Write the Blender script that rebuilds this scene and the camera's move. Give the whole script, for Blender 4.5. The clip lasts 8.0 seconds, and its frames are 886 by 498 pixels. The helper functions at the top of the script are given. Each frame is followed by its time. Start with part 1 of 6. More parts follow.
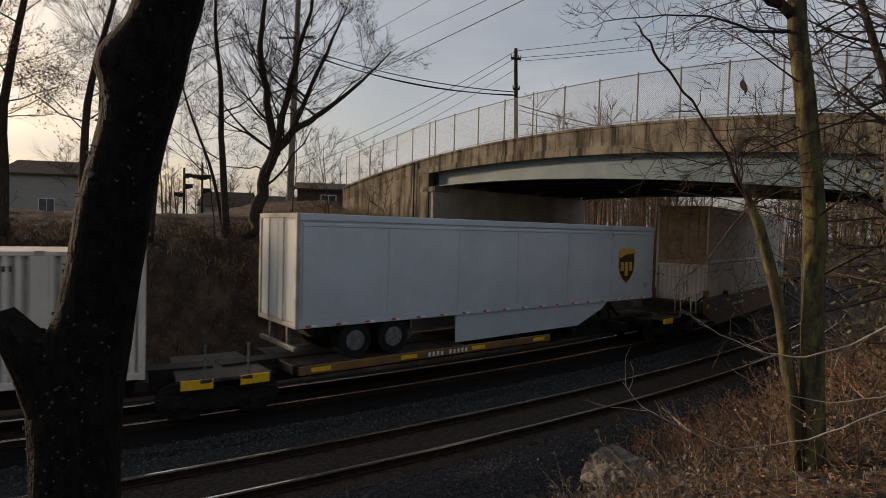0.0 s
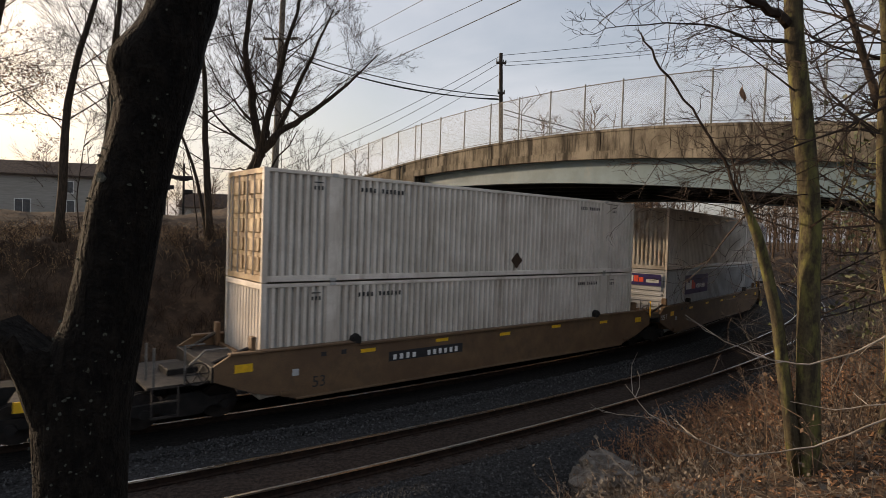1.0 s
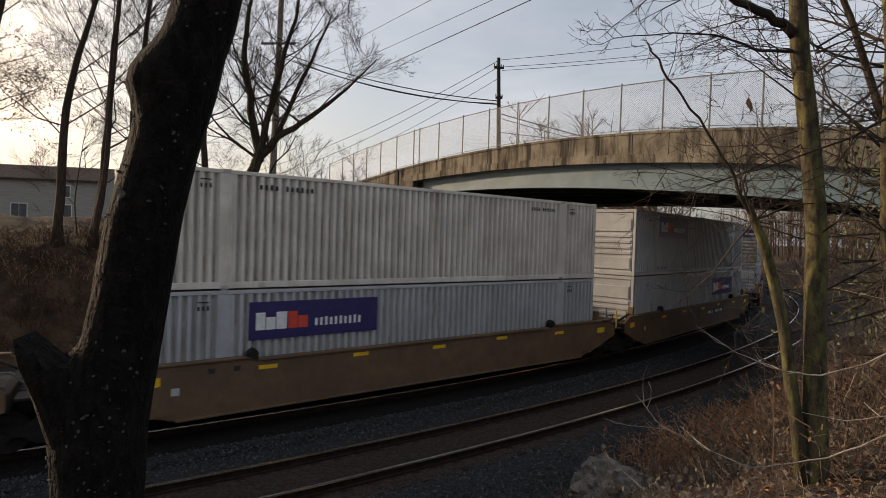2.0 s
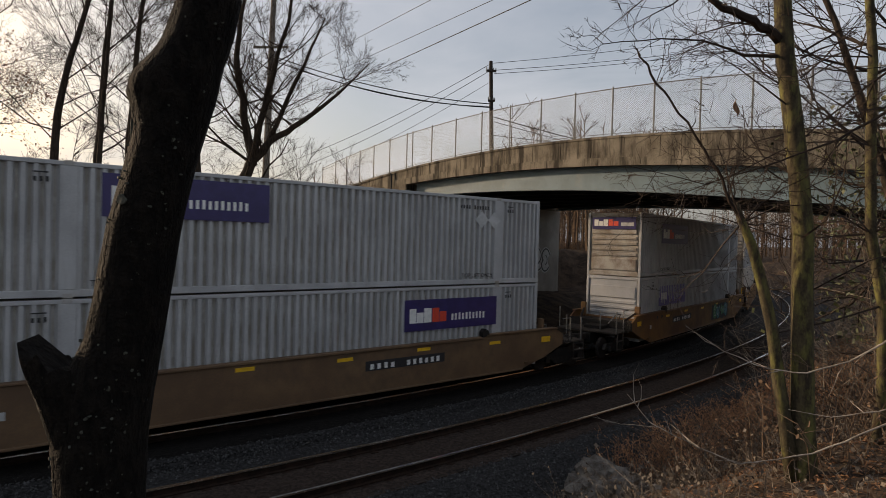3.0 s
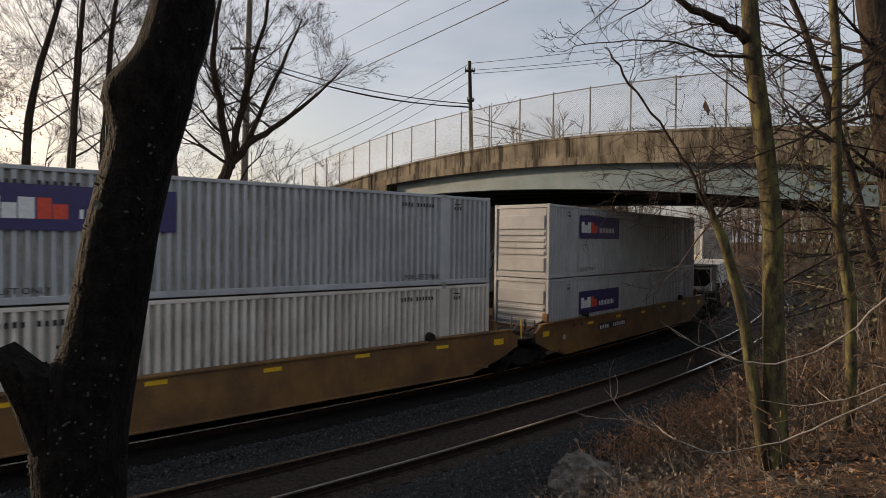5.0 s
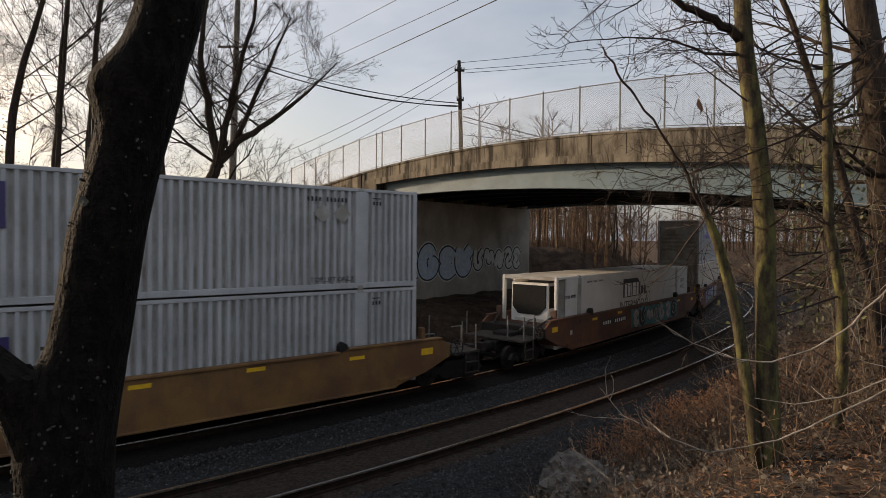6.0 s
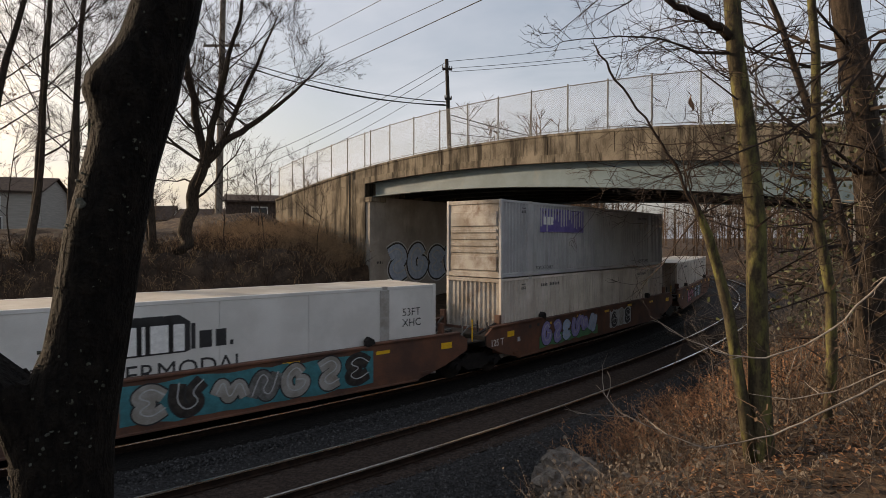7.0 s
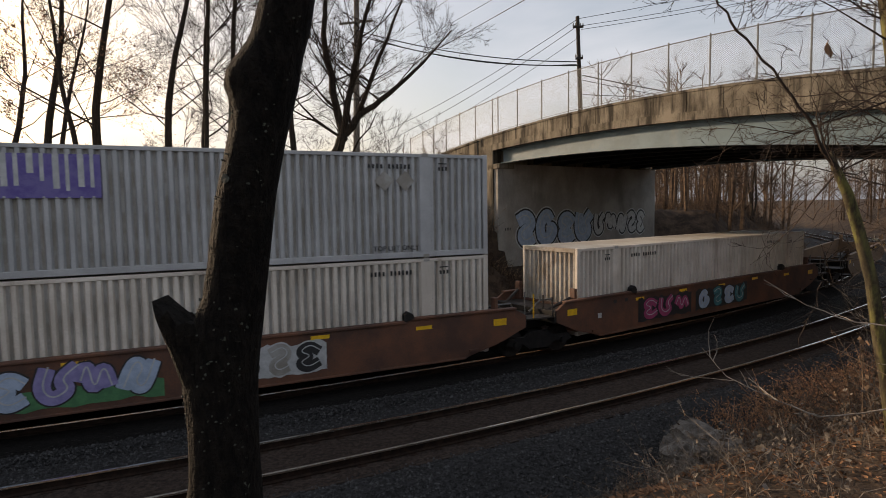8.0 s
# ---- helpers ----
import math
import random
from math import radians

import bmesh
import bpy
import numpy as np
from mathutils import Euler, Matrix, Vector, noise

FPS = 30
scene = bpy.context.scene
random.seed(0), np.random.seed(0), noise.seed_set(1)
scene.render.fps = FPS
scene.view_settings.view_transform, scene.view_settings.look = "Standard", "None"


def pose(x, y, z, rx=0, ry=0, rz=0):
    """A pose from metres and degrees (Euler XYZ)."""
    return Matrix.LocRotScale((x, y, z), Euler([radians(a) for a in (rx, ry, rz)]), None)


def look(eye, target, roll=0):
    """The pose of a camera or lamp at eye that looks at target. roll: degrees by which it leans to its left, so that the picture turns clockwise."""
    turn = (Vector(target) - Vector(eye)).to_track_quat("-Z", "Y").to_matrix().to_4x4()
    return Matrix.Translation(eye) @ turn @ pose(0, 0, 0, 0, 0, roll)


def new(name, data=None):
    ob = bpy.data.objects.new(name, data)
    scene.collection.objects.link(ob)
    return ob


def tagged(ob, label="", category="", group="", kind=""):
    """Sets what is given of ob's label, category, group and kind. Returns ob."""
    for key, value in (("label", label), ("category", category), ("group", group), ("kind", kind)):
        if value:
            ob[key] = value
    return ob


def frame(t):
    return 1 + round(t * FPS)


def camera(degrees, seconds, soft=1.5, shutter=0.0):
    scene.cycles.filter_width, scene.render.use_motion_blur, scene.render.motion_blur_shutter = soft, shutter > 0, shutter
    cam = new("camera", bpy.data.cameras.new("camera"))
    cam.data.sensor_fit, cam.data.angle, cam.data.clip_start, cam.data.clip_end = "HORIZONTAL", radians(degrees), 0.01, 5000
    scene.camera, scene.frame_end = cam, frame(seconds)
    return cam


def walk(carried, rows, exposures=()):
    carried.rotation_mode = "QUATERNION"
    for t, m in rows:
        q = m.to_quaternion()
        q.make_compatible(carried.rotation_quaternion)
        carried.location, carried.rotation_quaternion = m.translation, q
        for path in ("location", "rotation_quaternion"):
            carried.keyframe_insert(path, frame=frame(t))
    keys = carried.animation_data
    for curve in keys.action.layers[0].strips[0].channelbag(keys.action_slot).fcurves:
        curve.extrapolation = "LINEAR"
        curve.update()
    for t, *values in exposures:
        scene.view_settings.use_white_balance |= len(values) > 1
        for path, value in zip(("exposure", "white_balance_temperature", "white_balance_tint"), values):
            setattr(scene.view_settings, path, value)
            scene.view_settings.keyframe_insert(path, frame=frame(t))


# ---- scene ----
cam = camera(74.7, 8.0, 0.6, 0.06)
PATH = [
    (0.0, pose(0.205, 0.050, 4.704, 88.05, -1.53, -0.01)),
    (0.5, pose(0.156, 0.070, 4.707, 88.25, -1.91, -1.41)),
    (1.0, pose(0.074, 0.081, 4.715, 88.41, -1.87, -1.68)),
    (1.5, pose(0.005, 0.096, 4.752, 88.60, -1.85, -1.77)),
    (3.0, pose(-0.008, 0.029, 4.753, 89.10, -1.52, -2.61)),
    (3.5, pose(-0.000, -0.000, 4.750, 89.18, -1.21, -3.00)),
    (4.0, pose(0.003, -0.011, 4.749, 89.21, -1.01, -3.45)),
    (4.5, pose(0.011, -0.028, 4.758, 89.17, -0.76, -3.93)),
    (6.0, pose(-0.013, 0.033, 4.747, 89.11, -0.55, -5.45)),
    (6.5, pose(-0.041, 0.033, 4.752, 89.09, -0.34, -6.07)),
    (7.0, pose(-0.058, 0.042, 4.749, 89.01, -0.15, -6.59)),
    (7.5, pose(-0.018, 0.026, 4.751, 88.17, -0.12, -3.80)),
    (8.0, pose(0.098, -0.159, 4.739, 85.81, 0.82, 6.26)),
]
walk(cam, PATH, [(0.0, -0.30, 7150, 14), (0.4, 0.08, 7150, 14), (1.5, 0.25, 7150, 14), (3.0, -0.02, 7150, 14), (4.5, 0.06, 7150, 14), (6.5, 0.20, 7150, 14), (7.5, 0.20, 7150, 14), (8.0, 0.27, 7250, 15)])


# ---- world and sun ----
SUN_HEADING, SUN_HEIGHT = radians(-65), radians(13.5)   # heading from +y towards +x
world = bpy.data.worlds.new("sky")
scene.world = world
world.use_nodes = True
wn, wl = world.node_tree.nodes, world.node_tree.links
wn.clear()
w_out, w_bg = wn.new("ShaderNodeOutputWorld"), wn.new("ShaderNodeBackground")
w_sky = wn.new("ShaderNodeTexSky")
w_sky.sky_type, w_sky.sun_disc = "NISHITA", False
w_sky.sun_elevation, w_sky.sun_rotation = SUN_HEIGHT, SUN_HEADING
w_sky.air_density, w_sky.dust_density, w_sky.ozone_density = 1.0, 4.0, 1.0
w_co, w_map = wn.new("ShaderNodeTexCoord"), wn.new("ShaderNodeMapping")
w_map.inputs["Scale"].default_value = (1.0, 1.0, 3.2)
w_map.inputs["Rotation"].default_value = (0.1, 0.15, 0.4)
w_noise, w_ramp = wn.new("ShaderNodeTexNoise"), wn.new("ShaderNodeValToRGB")
w_noise.inputs["Scale"].default_value, w_noise.inputs["Detail"].default_value = 2.1, 6
w_noise.inputs["Roughness"].default_value, w_noise.inputs["Distortion"].default_value = 0.55, 0.4
w_ramp.color_ramp.elements[0].position, w_ramp.color_ramp.elements[1].position = 0.38, 0.68
w_ramp.color_ramp.elements[0].color, w_ramp.color_ramp.elements[1].color = (0.34, 0.34, 0.34, 1), (0.82, 0.82, 0.82, 1)
w_mix, w_cloud, w_scale = wn.new("ShaderNodeMix"), wn.new("ShaderNodeMix"), wn.new("ShaderNodeVectorMath")
w_mix.data_type = w_cloud.data_type = "RGBA"
w_scale.operation = "SCALE"
w_scale.inputs["Scale"].default_value = 0.14
w_cloud.inputs["A"].default_value, w_cloud.inputs["B"].default_value = (0.24, 0.29, 0.385, 1), (0.56, 0.60, 0.66, 1)
wl.new(w_co.outputs["Generated"], w_map.inputs["Vector"])
wl.new(w_map.outputs["Vector"], w_noise.inputs["Vector"])
wl.new(w_noise.outputs["Fac"], w_ramp.inputs["Fac"])
wl.new(w_ramp.outputs["Color"], w_mix.inputs["Factor"])
wl.new(w_noise.outputs["Fac"], w_cloud.inputs["Factor"])
wl.new(w_sky.outputs["Color"], w_scale.inputs[0])
wl.new(w_scale.outputs["Vector"], w_mix.inputs["A"])
wl.new(w_cloud.outputs["Result"], w_mix.inputs["B"])
wl.new(w_mix.outputs["Result"], w_bg.inputs["Color"])
wl.new(w_bg.outputs["Background"], w_out.inputs["Surface"])
w_bg.inputs["Strength"].default_value = 1.35
sun = new("sun", bpy.data.lights.new("sun", "SUN"))
sun.data.energy, sun.data.angle, sun.data.color = 4.4, radians(2.0), (1.0, 0.80, 0.58)
sun.matrix_world = look((60 * math.sin(SUN_HEADING), 60 * math.cos(SUN_HEADING), 60 * math.tan(SUN_HEIGHT)), (0, 0, 0))


# ---- materials ----
def material(name, base, second=None, rough=0.7, metal=0.0, scale=6.0, fine=60.0, bump=0.15, stretch=(1, 1, 1), spread=(0.4, 0.62),
             streak=None, per_object=0.0, per_island=0.0, far=0.02, spec=0.5):
    """Two colours mixed by a coarse and a fine noise, with relief; streak: a third colour in stretched runs."""
    m = bpy.data.materials.new(name)
    m.use_nodes = True
    n, l = m.node_tree.nodes, m.node_tree.links
    bsdf = n["Principled BSDF"]
    bsdf.inputs["Metallic"].default_value = metal
    bsdf.inputs["Specular IOR Level"].default_value = spec if rough < 0.85 else 0.12
    second = second or tuple(c * 0.7 for c in base)
    co, mp = n.new("ShaderNodeTexCoord"), n.new("ShaderNodeMapping")
    mp.inputs["Scale"].default_value = stretch
    l.new(co.outputs["Object"], mp.inputs["Vector"])
    big, small = n.new("ShaderNodeTexNoise"), n.new("ShaderNodeTexNoise")
    big.inputs["Scale"].default_value, big.inputs["Detail"].default_value, big.inputs["Roughness"].default_value = scale, 5, 0.6
    small.inputs["Scale"].default_value, small.inputs["Detail"].default_value = fine, 3
    l.new(mp.outputs["Vector"], big.inputs["Vector"])
    l.new(co.outputs["Object"], small.inputs["Vector"])
    add = n.new("ShaderNodeMath")
    add.operation = "MULTIPLY_ADD"
    add.inputs[1].default_value = 0.35
    l.new(small.outputs["Fac"], add.inputs[0])
    l.new(big.outputs["Fac"], add.inputs[2])
    sub = n.new("ShaderNodeMath")
    sub.operation = "SUBTRACT"
    sub.inputs[1].default_value = 0.175
    l.new(add.outputs[0], sub.inputs[0])
    ramp = n.new("ShaderNodeValToRGB")
    ramp.color_ramp.elements[0].position, ramp.color_ramp.elements[1].position = spread
    ramp.color_ramp.elements[0].color, ramp.color_ramp.elements[1].color = (*second, 1), (*base, 1)
    l.new(sub.outputs[0], ramp.inputs["Fac"])
    colour = ramp.outputs["Color"]
    if streak:
        sm, sn, sr, mx = n.new("ShaderNodeMapping"), n.new("ShaderNodeTexNoise"), n.new("ShaderNodeValToRGB"), n.new("ShaderNodeMix")
        sm.inputs["Scale"].default_value = streak[1]
        sn.inputs["Scale"].default_value, sn.inputs["Detail"].default_value, sn.inputs["Roughness"].default_value = 1.0, 6, 0.65
        sr.color_ramp.elements[0].position, sr.color_ramp.elements[1].position = streak[2]
        sr.color_ramp.elements[1].color = (streak[3],) * 3 + (1,)
        sr.color_ramp.elements[0].color = (0, 0, 0, 1)
        mx.data_type = "RGBA"
        mx.inputs["B"].default_value = (*streak[0], 1)
        l.new(co.outputs["Object"], sm.inputs["Vector"])
        l.new(sm.outputs["Vector"], sn.inputs["Vector"])
        l.new(sn.outputs["Fac"], sr.inputs["Fac"])
        l.new(sr.outputs["Color"], mx.inputs["Factor"])
        l.new(colour, mx.inputs["A"])
        colour = mx.outputs["Result"]
    if per_object or per_island:
        hs, mr = n.new("ShaderNodeHueSaturation"), n.new("ShaderNodeMapRange")
        if per_object:
            info = n.new("ShaderNodeObjectInfo").outputs["Random"]
        else:
            info = n.new("ShaderNodeNewGeometry").outputs["Random Per Island"]
        amount = per_object or per_island
        mr.inputs["To Min"].default_value, mr.inputs["To Max"].default_value = 1 - amount, 1 + amount
        l.new(info, mr.inputs["Value"])
        l.new(mr.outputs["Result"], hs.inputs["Value"])
        l.new(colour, hs.inputs["Color"])
        colour = hs.outputs["Color"]
    l.new(colour, bsdf.inputs["Base Color"])
    rr = n.new("ShaderNodeMapRange")
    rr.inputs["To Min"].default_value, rr.inputs["To Max"].default_value = max(0.05, rough - 0.15), min(1, rough + 0.15)
    l.new(small.outputs["Fac"], rr.inputs["Value"])
    l.new(rr.outputs["Result"], bsdf.inputs["Roughness"])
    if bump:
        bp = n.new("ShaderNodeBump")
        bp.inputs["Strength"].default_value, bp.inputs["Distance"].default_value = bump, far
        l.new(sub.outputs[0], bp.inputs["Height"])
        l.new(bp.outputs["Normal"], bsdf.inputs["Normal"])
    return m


M_CONCRETE = material("weathered_concrete", (0.235, 0.205, 0.16), (0.115, 0.098, 0.074), 0.9, scale=0.9, fine=22, bump=0.4, spread=(0.36, 0.66),
                      streak=((0.026, 0.022, 0.018), (2.6, 2.6, 0.30), (0.46, 0.62), 0.9))
# the deck slab, much darker than the parapets' concrete
M_UNDERSIDE = material("dark_deck_underside", (0.05, 0.048, 0.045), (0.025, 0.024, 0.023), 0.9, scale=0.8, fine=18, bump=0.3)
M_CONCRETE_IN = material("abutment_concrete", (0.36, 0.34, 0.31), (0.25, 0.235, 0.215), 0.9, scale=0.5, fine=18, bump=0.3,
                         streak=((0.09, 0.08, 0.07), (0.7, 0.7, 0.15), (0.55, 0.8), 0.6))
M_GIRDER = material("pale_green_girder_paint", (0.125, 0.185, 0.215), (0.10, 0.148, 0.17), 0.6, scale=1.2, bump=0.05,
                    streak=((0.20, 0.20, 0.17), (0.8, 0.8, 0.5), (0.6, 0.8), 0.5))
# inner girders, braces and drain pipe, far darker than the outer girders
M_GIRDER_IN = material("near_black_steel", (0.035, 0.038, 0.038), (0.02, 0.02, 0.02), 0.85, scale=2)
M_GALV = material("galvanised_steel", (0.19, 0.19, 0.185), (0.11, 0.108, 0.10), 0.6, 0.3, scale=9, bump=0.05)
M_EARTH = material("leaf_litter_earth", (0.075, 0.052, 0.036), (0.030, 0.022, 0.017), 0.95, scale=1.3, fine=24, bump=0.9, far=0.06,
                   streak=((0.13, 0.09, 0.056), (5, 5, 5), (0.55, 0.72), 0.7))
M_BALLAST = material("grey_ballast", (0.046, 0.046, 0.047), (0.018, 0.0177, 0.0173), 0.95, scale=14, fine=40, bump=1.0, far=0.05)
M_STONE = material("ballast_stone", (0.076, 0.076, 0.077), (0.030, 0.030, 0.030), 0.9, scale=9, fine=60, bump=0.2, per_island=0.45)
M_TIE = material("creosoted_tie", (0.045, 0.034, 0.027), (0.022, 0.017, 0.014), 0.9, scale=3, fine=40, stretch=(1, 8, 8), bump=0.5, per_object=0.35)
M_RAIL_TOP = material("polished_rail_head", (0.85, 0.84, 0.82), (0.70, 0.68, 0.65), 0.22, 1.0, scale=5, bump=0.02)
M_RUST = material("rusty_rail_steel", (0.036, 0.022, 0.016), (0.020, 0.013, 0.010), 0.85, 0.2, scale=6, bump=0.2)


# ---- mesh helpers ----
class Shape:
    """Vertices and faces collected piece by piece."""

    def __init__(self):
        self.v, self.f = [], []

    def add(self, verts, faces):
        k = len(self.v)
        self.v.extend(verts)
        self.f.extend([tuple(i + k for i in f) for f in faces])
        return self

    def box(self, x0, x1, y0, y1, z0, z1):
        return self.add([(x0, y0, z0), (x1, y0, z0), (x1, y1, z0), (x0, y1, z0), (x0, y0, z1), (x1, y0, z1), (x1, y1, z1), (x0, y1, z1)],
                        [(3, 2, 1, 0), (4, 5, 6, 7), (0, 1, 5, 4), (1, 2, 6, 5), (2, 3, 7, 6), (3, 0, 4, 7)])

    def loft(self, rings, closed=True, caps=True):
        n = len(rings[0])
        k = len(self.v)
        for r in rings:
            self.v.extend([tuple(p) for p in r])
        last = n if closed else n - 1
        for i in range(len(rings) - 1):
            for j in range(last):
                a, b = k + i * n + j, k + i * n + (j + 1) % n
                self.f.append((a, b, b + n, a + n))
        if caps and closed:
            self.f.append(tuple(k + j for j in range(n))[::-1])
            self.f.append(tuple(k + (len(rings) - 1) * n + j for j in range(n)))
        return self

    def tube(self, pts, radii, sides=6, wobble=0.0):
        pts = [Vector(p) for p in pts]
        rings = []
        ref = Vector((0.31, 0.17, 0.93))
        for i, p in enumerate(pts):
            d = (pts[min(i + 1, len(pts) - 1)] - pts[max(i - 1, 0)]).normalized()
            if abs(d.dot(ref)) > 0.95:
                ref = Vector((0.9, -0.3, 0.2))
            a = d.cross(ref).normalized()
            b = d.cross(a)
            r = radii[i] if isinstance(radii, (list, tuple)) else radii
            rings.append([p + (a * math.cos(k * math.tau / sides) + b * math.sin(k * math.tau / sides)) * r * (1 + (random.uniform(-wobble, wobble) if wobble else 0)) for k in range(sides)])
        return self.loft(rings)

    def disc(self, c, axis, r, depth, sides=20):
        c, axis = Vector(c), Vector(axis).normalized()
        return self.tube([c - axis * depth / 2, c + axis * depth / 2], r, sides)


def mesh_of(name, shape, mat, bevel=0.0, smooth=False, segments=1):
    me = bpy.data.meshes.new(name)
    me.from_pydata(shape.v, [], shape.f)
    if bevel:
        bm = bmesh.new()
        bm.from_mesh(me)
        bmesh.ops.bevel(bm, geom=bm.edges[:], offset=bevel, segments=segments, affect="EDGES", profile=0.6)
        bm.to_mesh(me)
        bm.free()
    if smooth:
        me.shade_smooth()
    if mat:
        me.materials.append(mat)
    return me


def part(name, shape, mat, parent=None, label="", bevel=0.0, smooth=False, kind=""):
    me = shape if isinstance(shape, bpy.types.Mesh) else mesh_of(name, shape, mat, bevel, smooth)
    ob = new(name, me)
    ob.parent = parent
    return tagged(ob, label, kind=kind)


def thing(name, label, category, group="", kind="", at=None):
    ob = new(name)
    ob.empty_display_size = 0.2
    if at:
        ob.matrix_basis = at
    return tagged(ob, label, category, group, kind)


# ---- the plan: two concentric curved tracks ----
TRACK_X, TRACK_Y, TRACK_HEAD, BEND = -11.683, 6.112, radians(62.264), 113.24
SPACING = 4.714          # the far track lies this much to the left
ARC_FROM, ARC_TO = -12.0, 95.0


def along(s, off=0.0):
    """The place s metres along the near track and off metres to its left, and the heading there."""
    c = min(max(s, ARC_FROM), ARC_TO)
    a = TRACK_HEAD - c / BEND
    x = TRACK_X + BEND * (math.cos(a) - math.cos(TRACK_HEAD)) + (s - c) * math.sin(a)
    y = TRACK_Y + BEND * (math.sin(TRACK_HEAD) - math.sin(a)) + (s - c) * math.cos(a)
    return x - off * math.cos(a), y + off * math.sin(a), a


CENTRE = Vector((TRACK_X - BEND * math.cos(TRACK_HEAD), TRACK_Y + BEND * math.sin(TRACK_HEAD)))


def track_coords(x, y):
    """s along and off to the left of the near track, for a place."""
    dx, dy = x - CENTRE.x, y - CENTRE.y
    a = math.atan2(-dy, dx)           # heading there
    s = (TRACK_HEAD - a) * BEND
    if ARC_FROM <= s <= ARC_TO:
        return s, BEND - math.hypot(dx, dy)
    e = ARC_FROM if s < ARC_FROM else ARC_TO
    px, py, h = along(e)
    return e + (x - px) * math.sin(h) + (y - py) * math.cos(h), -(x - px) * math.cos(h) + (y - py) * math.sin(h)


def smooth(a, b, x):
    k = min(max((x - a) / (b - a), 0.0), 1.0)
    return k * k * (3 - 2 * k)


BRIDGE = Vector((1.9, 30.6))
B_DIR, B_BACK = Vector((0.679, -0.734)), Vector((0.731, 0.682))   # along the near face, and across the deck
BRIDGE_WIDE = 15.3


def bridge_coords(x, y):
    p = Vector((x, y)) - BRIDGE
    return p.dot(B_DIR), p.dot(B_BACK)


def ground_height(x, y):
    s, off = track_coords(x, y)
    u, w = bridge_coords(x, y)
    n1 = noise.noise((x * 0.23, y * 0.23, 1.7))
    n2 = noise.noise((x * 1.1, y * 1.1, 4.2))
    z = -0.62
    # far bank, lower beside the abutment's foot
    top = 4.1 + 0.3 * n1 + 1.6 * smooth(BRIDGE_WIDE + 6, BRIDGE_WIDE + 30, w) * smooth(-4, 10, u)
    under = smooth(-6.0, -0.5, w) * smooth(BRIDGE_WIDE + 8, BRIDGE_WIDE + 1, w) * smooth(-6.5, -3.4, u)
    z += (top + 0.62) * smooth(8.3, 15.5, off + 0.8 * n1) * (1 - 0.62 * under)
    z += 1.5 * smooth(15.5, 30.0, off) * smooth(-32.0, -8.0, u) * smooth(-4, -11, u)
    # near bank
    near = 3.15 + 0.25 * n1
    toe = 3.3 - 0.7 * smooth(10.0, 22.0, s)
    z += (near + 0.62) * smooth(-toe, -9.8, off + 0.4 * n1)
    z += 2.0 * smooth(-14.0, -30.0, off)
    # the slope that climbs to the wing wall
    bank = smooth(9.0, 15.0, off)
    if w < 0.6 and u < -3.4:
        goal = 3.2 + 0.30 * min(-3.4 - u, 11.0)
        lift = smooth(-7.5, 0.2, w) * bank * smooth(-60.0, -18.0, u)
        z = z + lift * max(goal - z, 0.0)
    rough = 0.04 if -2.8 < off < 8.0 else 0.16
    return z + rough * n2 + (0.05 * noise.noise((x * 3.1, y * 3.1, 0.3)) if rough > 0.1 else 0)


def steps(fine_from, fine_to, pitch, lo, hi, grow=1.16):
    out = list(np.arange(fine_from, fine_to, pitch))
    p, x = pitch, out[-1]
    while x < hi:
        p *= grow
        x += p
        out.append(x)
    p, x = pitch, out[0]
    while x > lo:
        p *= grow
        x -= p
        out.insert(0, x)
    return out


def build_ground():
    xs, ys = steps(-24, 30, 0.36, -1500, 1500), steps(-4, 48, 0.36, -1500, 2500)
    v = [(x, y, ground_height(x, y)) for y in ys for x in xs]
    n = len(xs)
    f = [(j * n + i, j * n + i + 1, (j + 1) * n + i + 1, (j + 1) * n + i) for j in range(len(ys) - 1) for i in range(n - 1)]
    me = bpy.data.meshes.new("ground")
    me.from_pydata(v, [], f)
    me.shade_smooth()
    me.materials.append(M_EARTH)
    return tagged(new("ground", me), "brown leaf litter and bare earth on railway banks", "ground", kind="structure")


build_ground()


def sweep(name, profile, s0, s1, ds, mat, parent, label="", kind="", smooth_it=False):
    """A cross-section of (off, z) points carried along the near track."""
    sh = Shape()
    rings = []
    s = s0
    while s <= s1 + 1e-6:
        rings.append([(*along(s, o)[:2], z) for o, z in profile])
        s += ds
    sh.loft(rings)
    return part(name, sh, mat, parent, label, smooth=smooth_it, kind=kind)


# ballast under both tracks
bed = thing("ballast_bed", "grey crushed stone ballast bed under two tracks", "ballast", kind="structure")
sweep("ballast", [(-3.4, -0.70), (-1.9, -0.22), (2.0, -0.22), (2.36, -0.30), (2.7, -0.22), (6.7, -0.22), (8.3, -0.70)][::-1], -60, 130, 1.0, M_BALLAST, bed)


M_BALLAST_BROWN = material("rust_stained_ballast", (0.062, 0.045, 0.036), (0.024, 0.018, 0.015), 0.95, scale=14, fine=40, bump=1.0, far=0.05)
# near-black strip: the shade under the train is put into this ballast's colour
M_BALLAST_SHADE = material("train_shade_ballast", (0.017, 0.015, 0.0135), (0.007, 0.0065, 0.006), 0.95, scale=14, fine=40, bump=1.0, far=0.05)
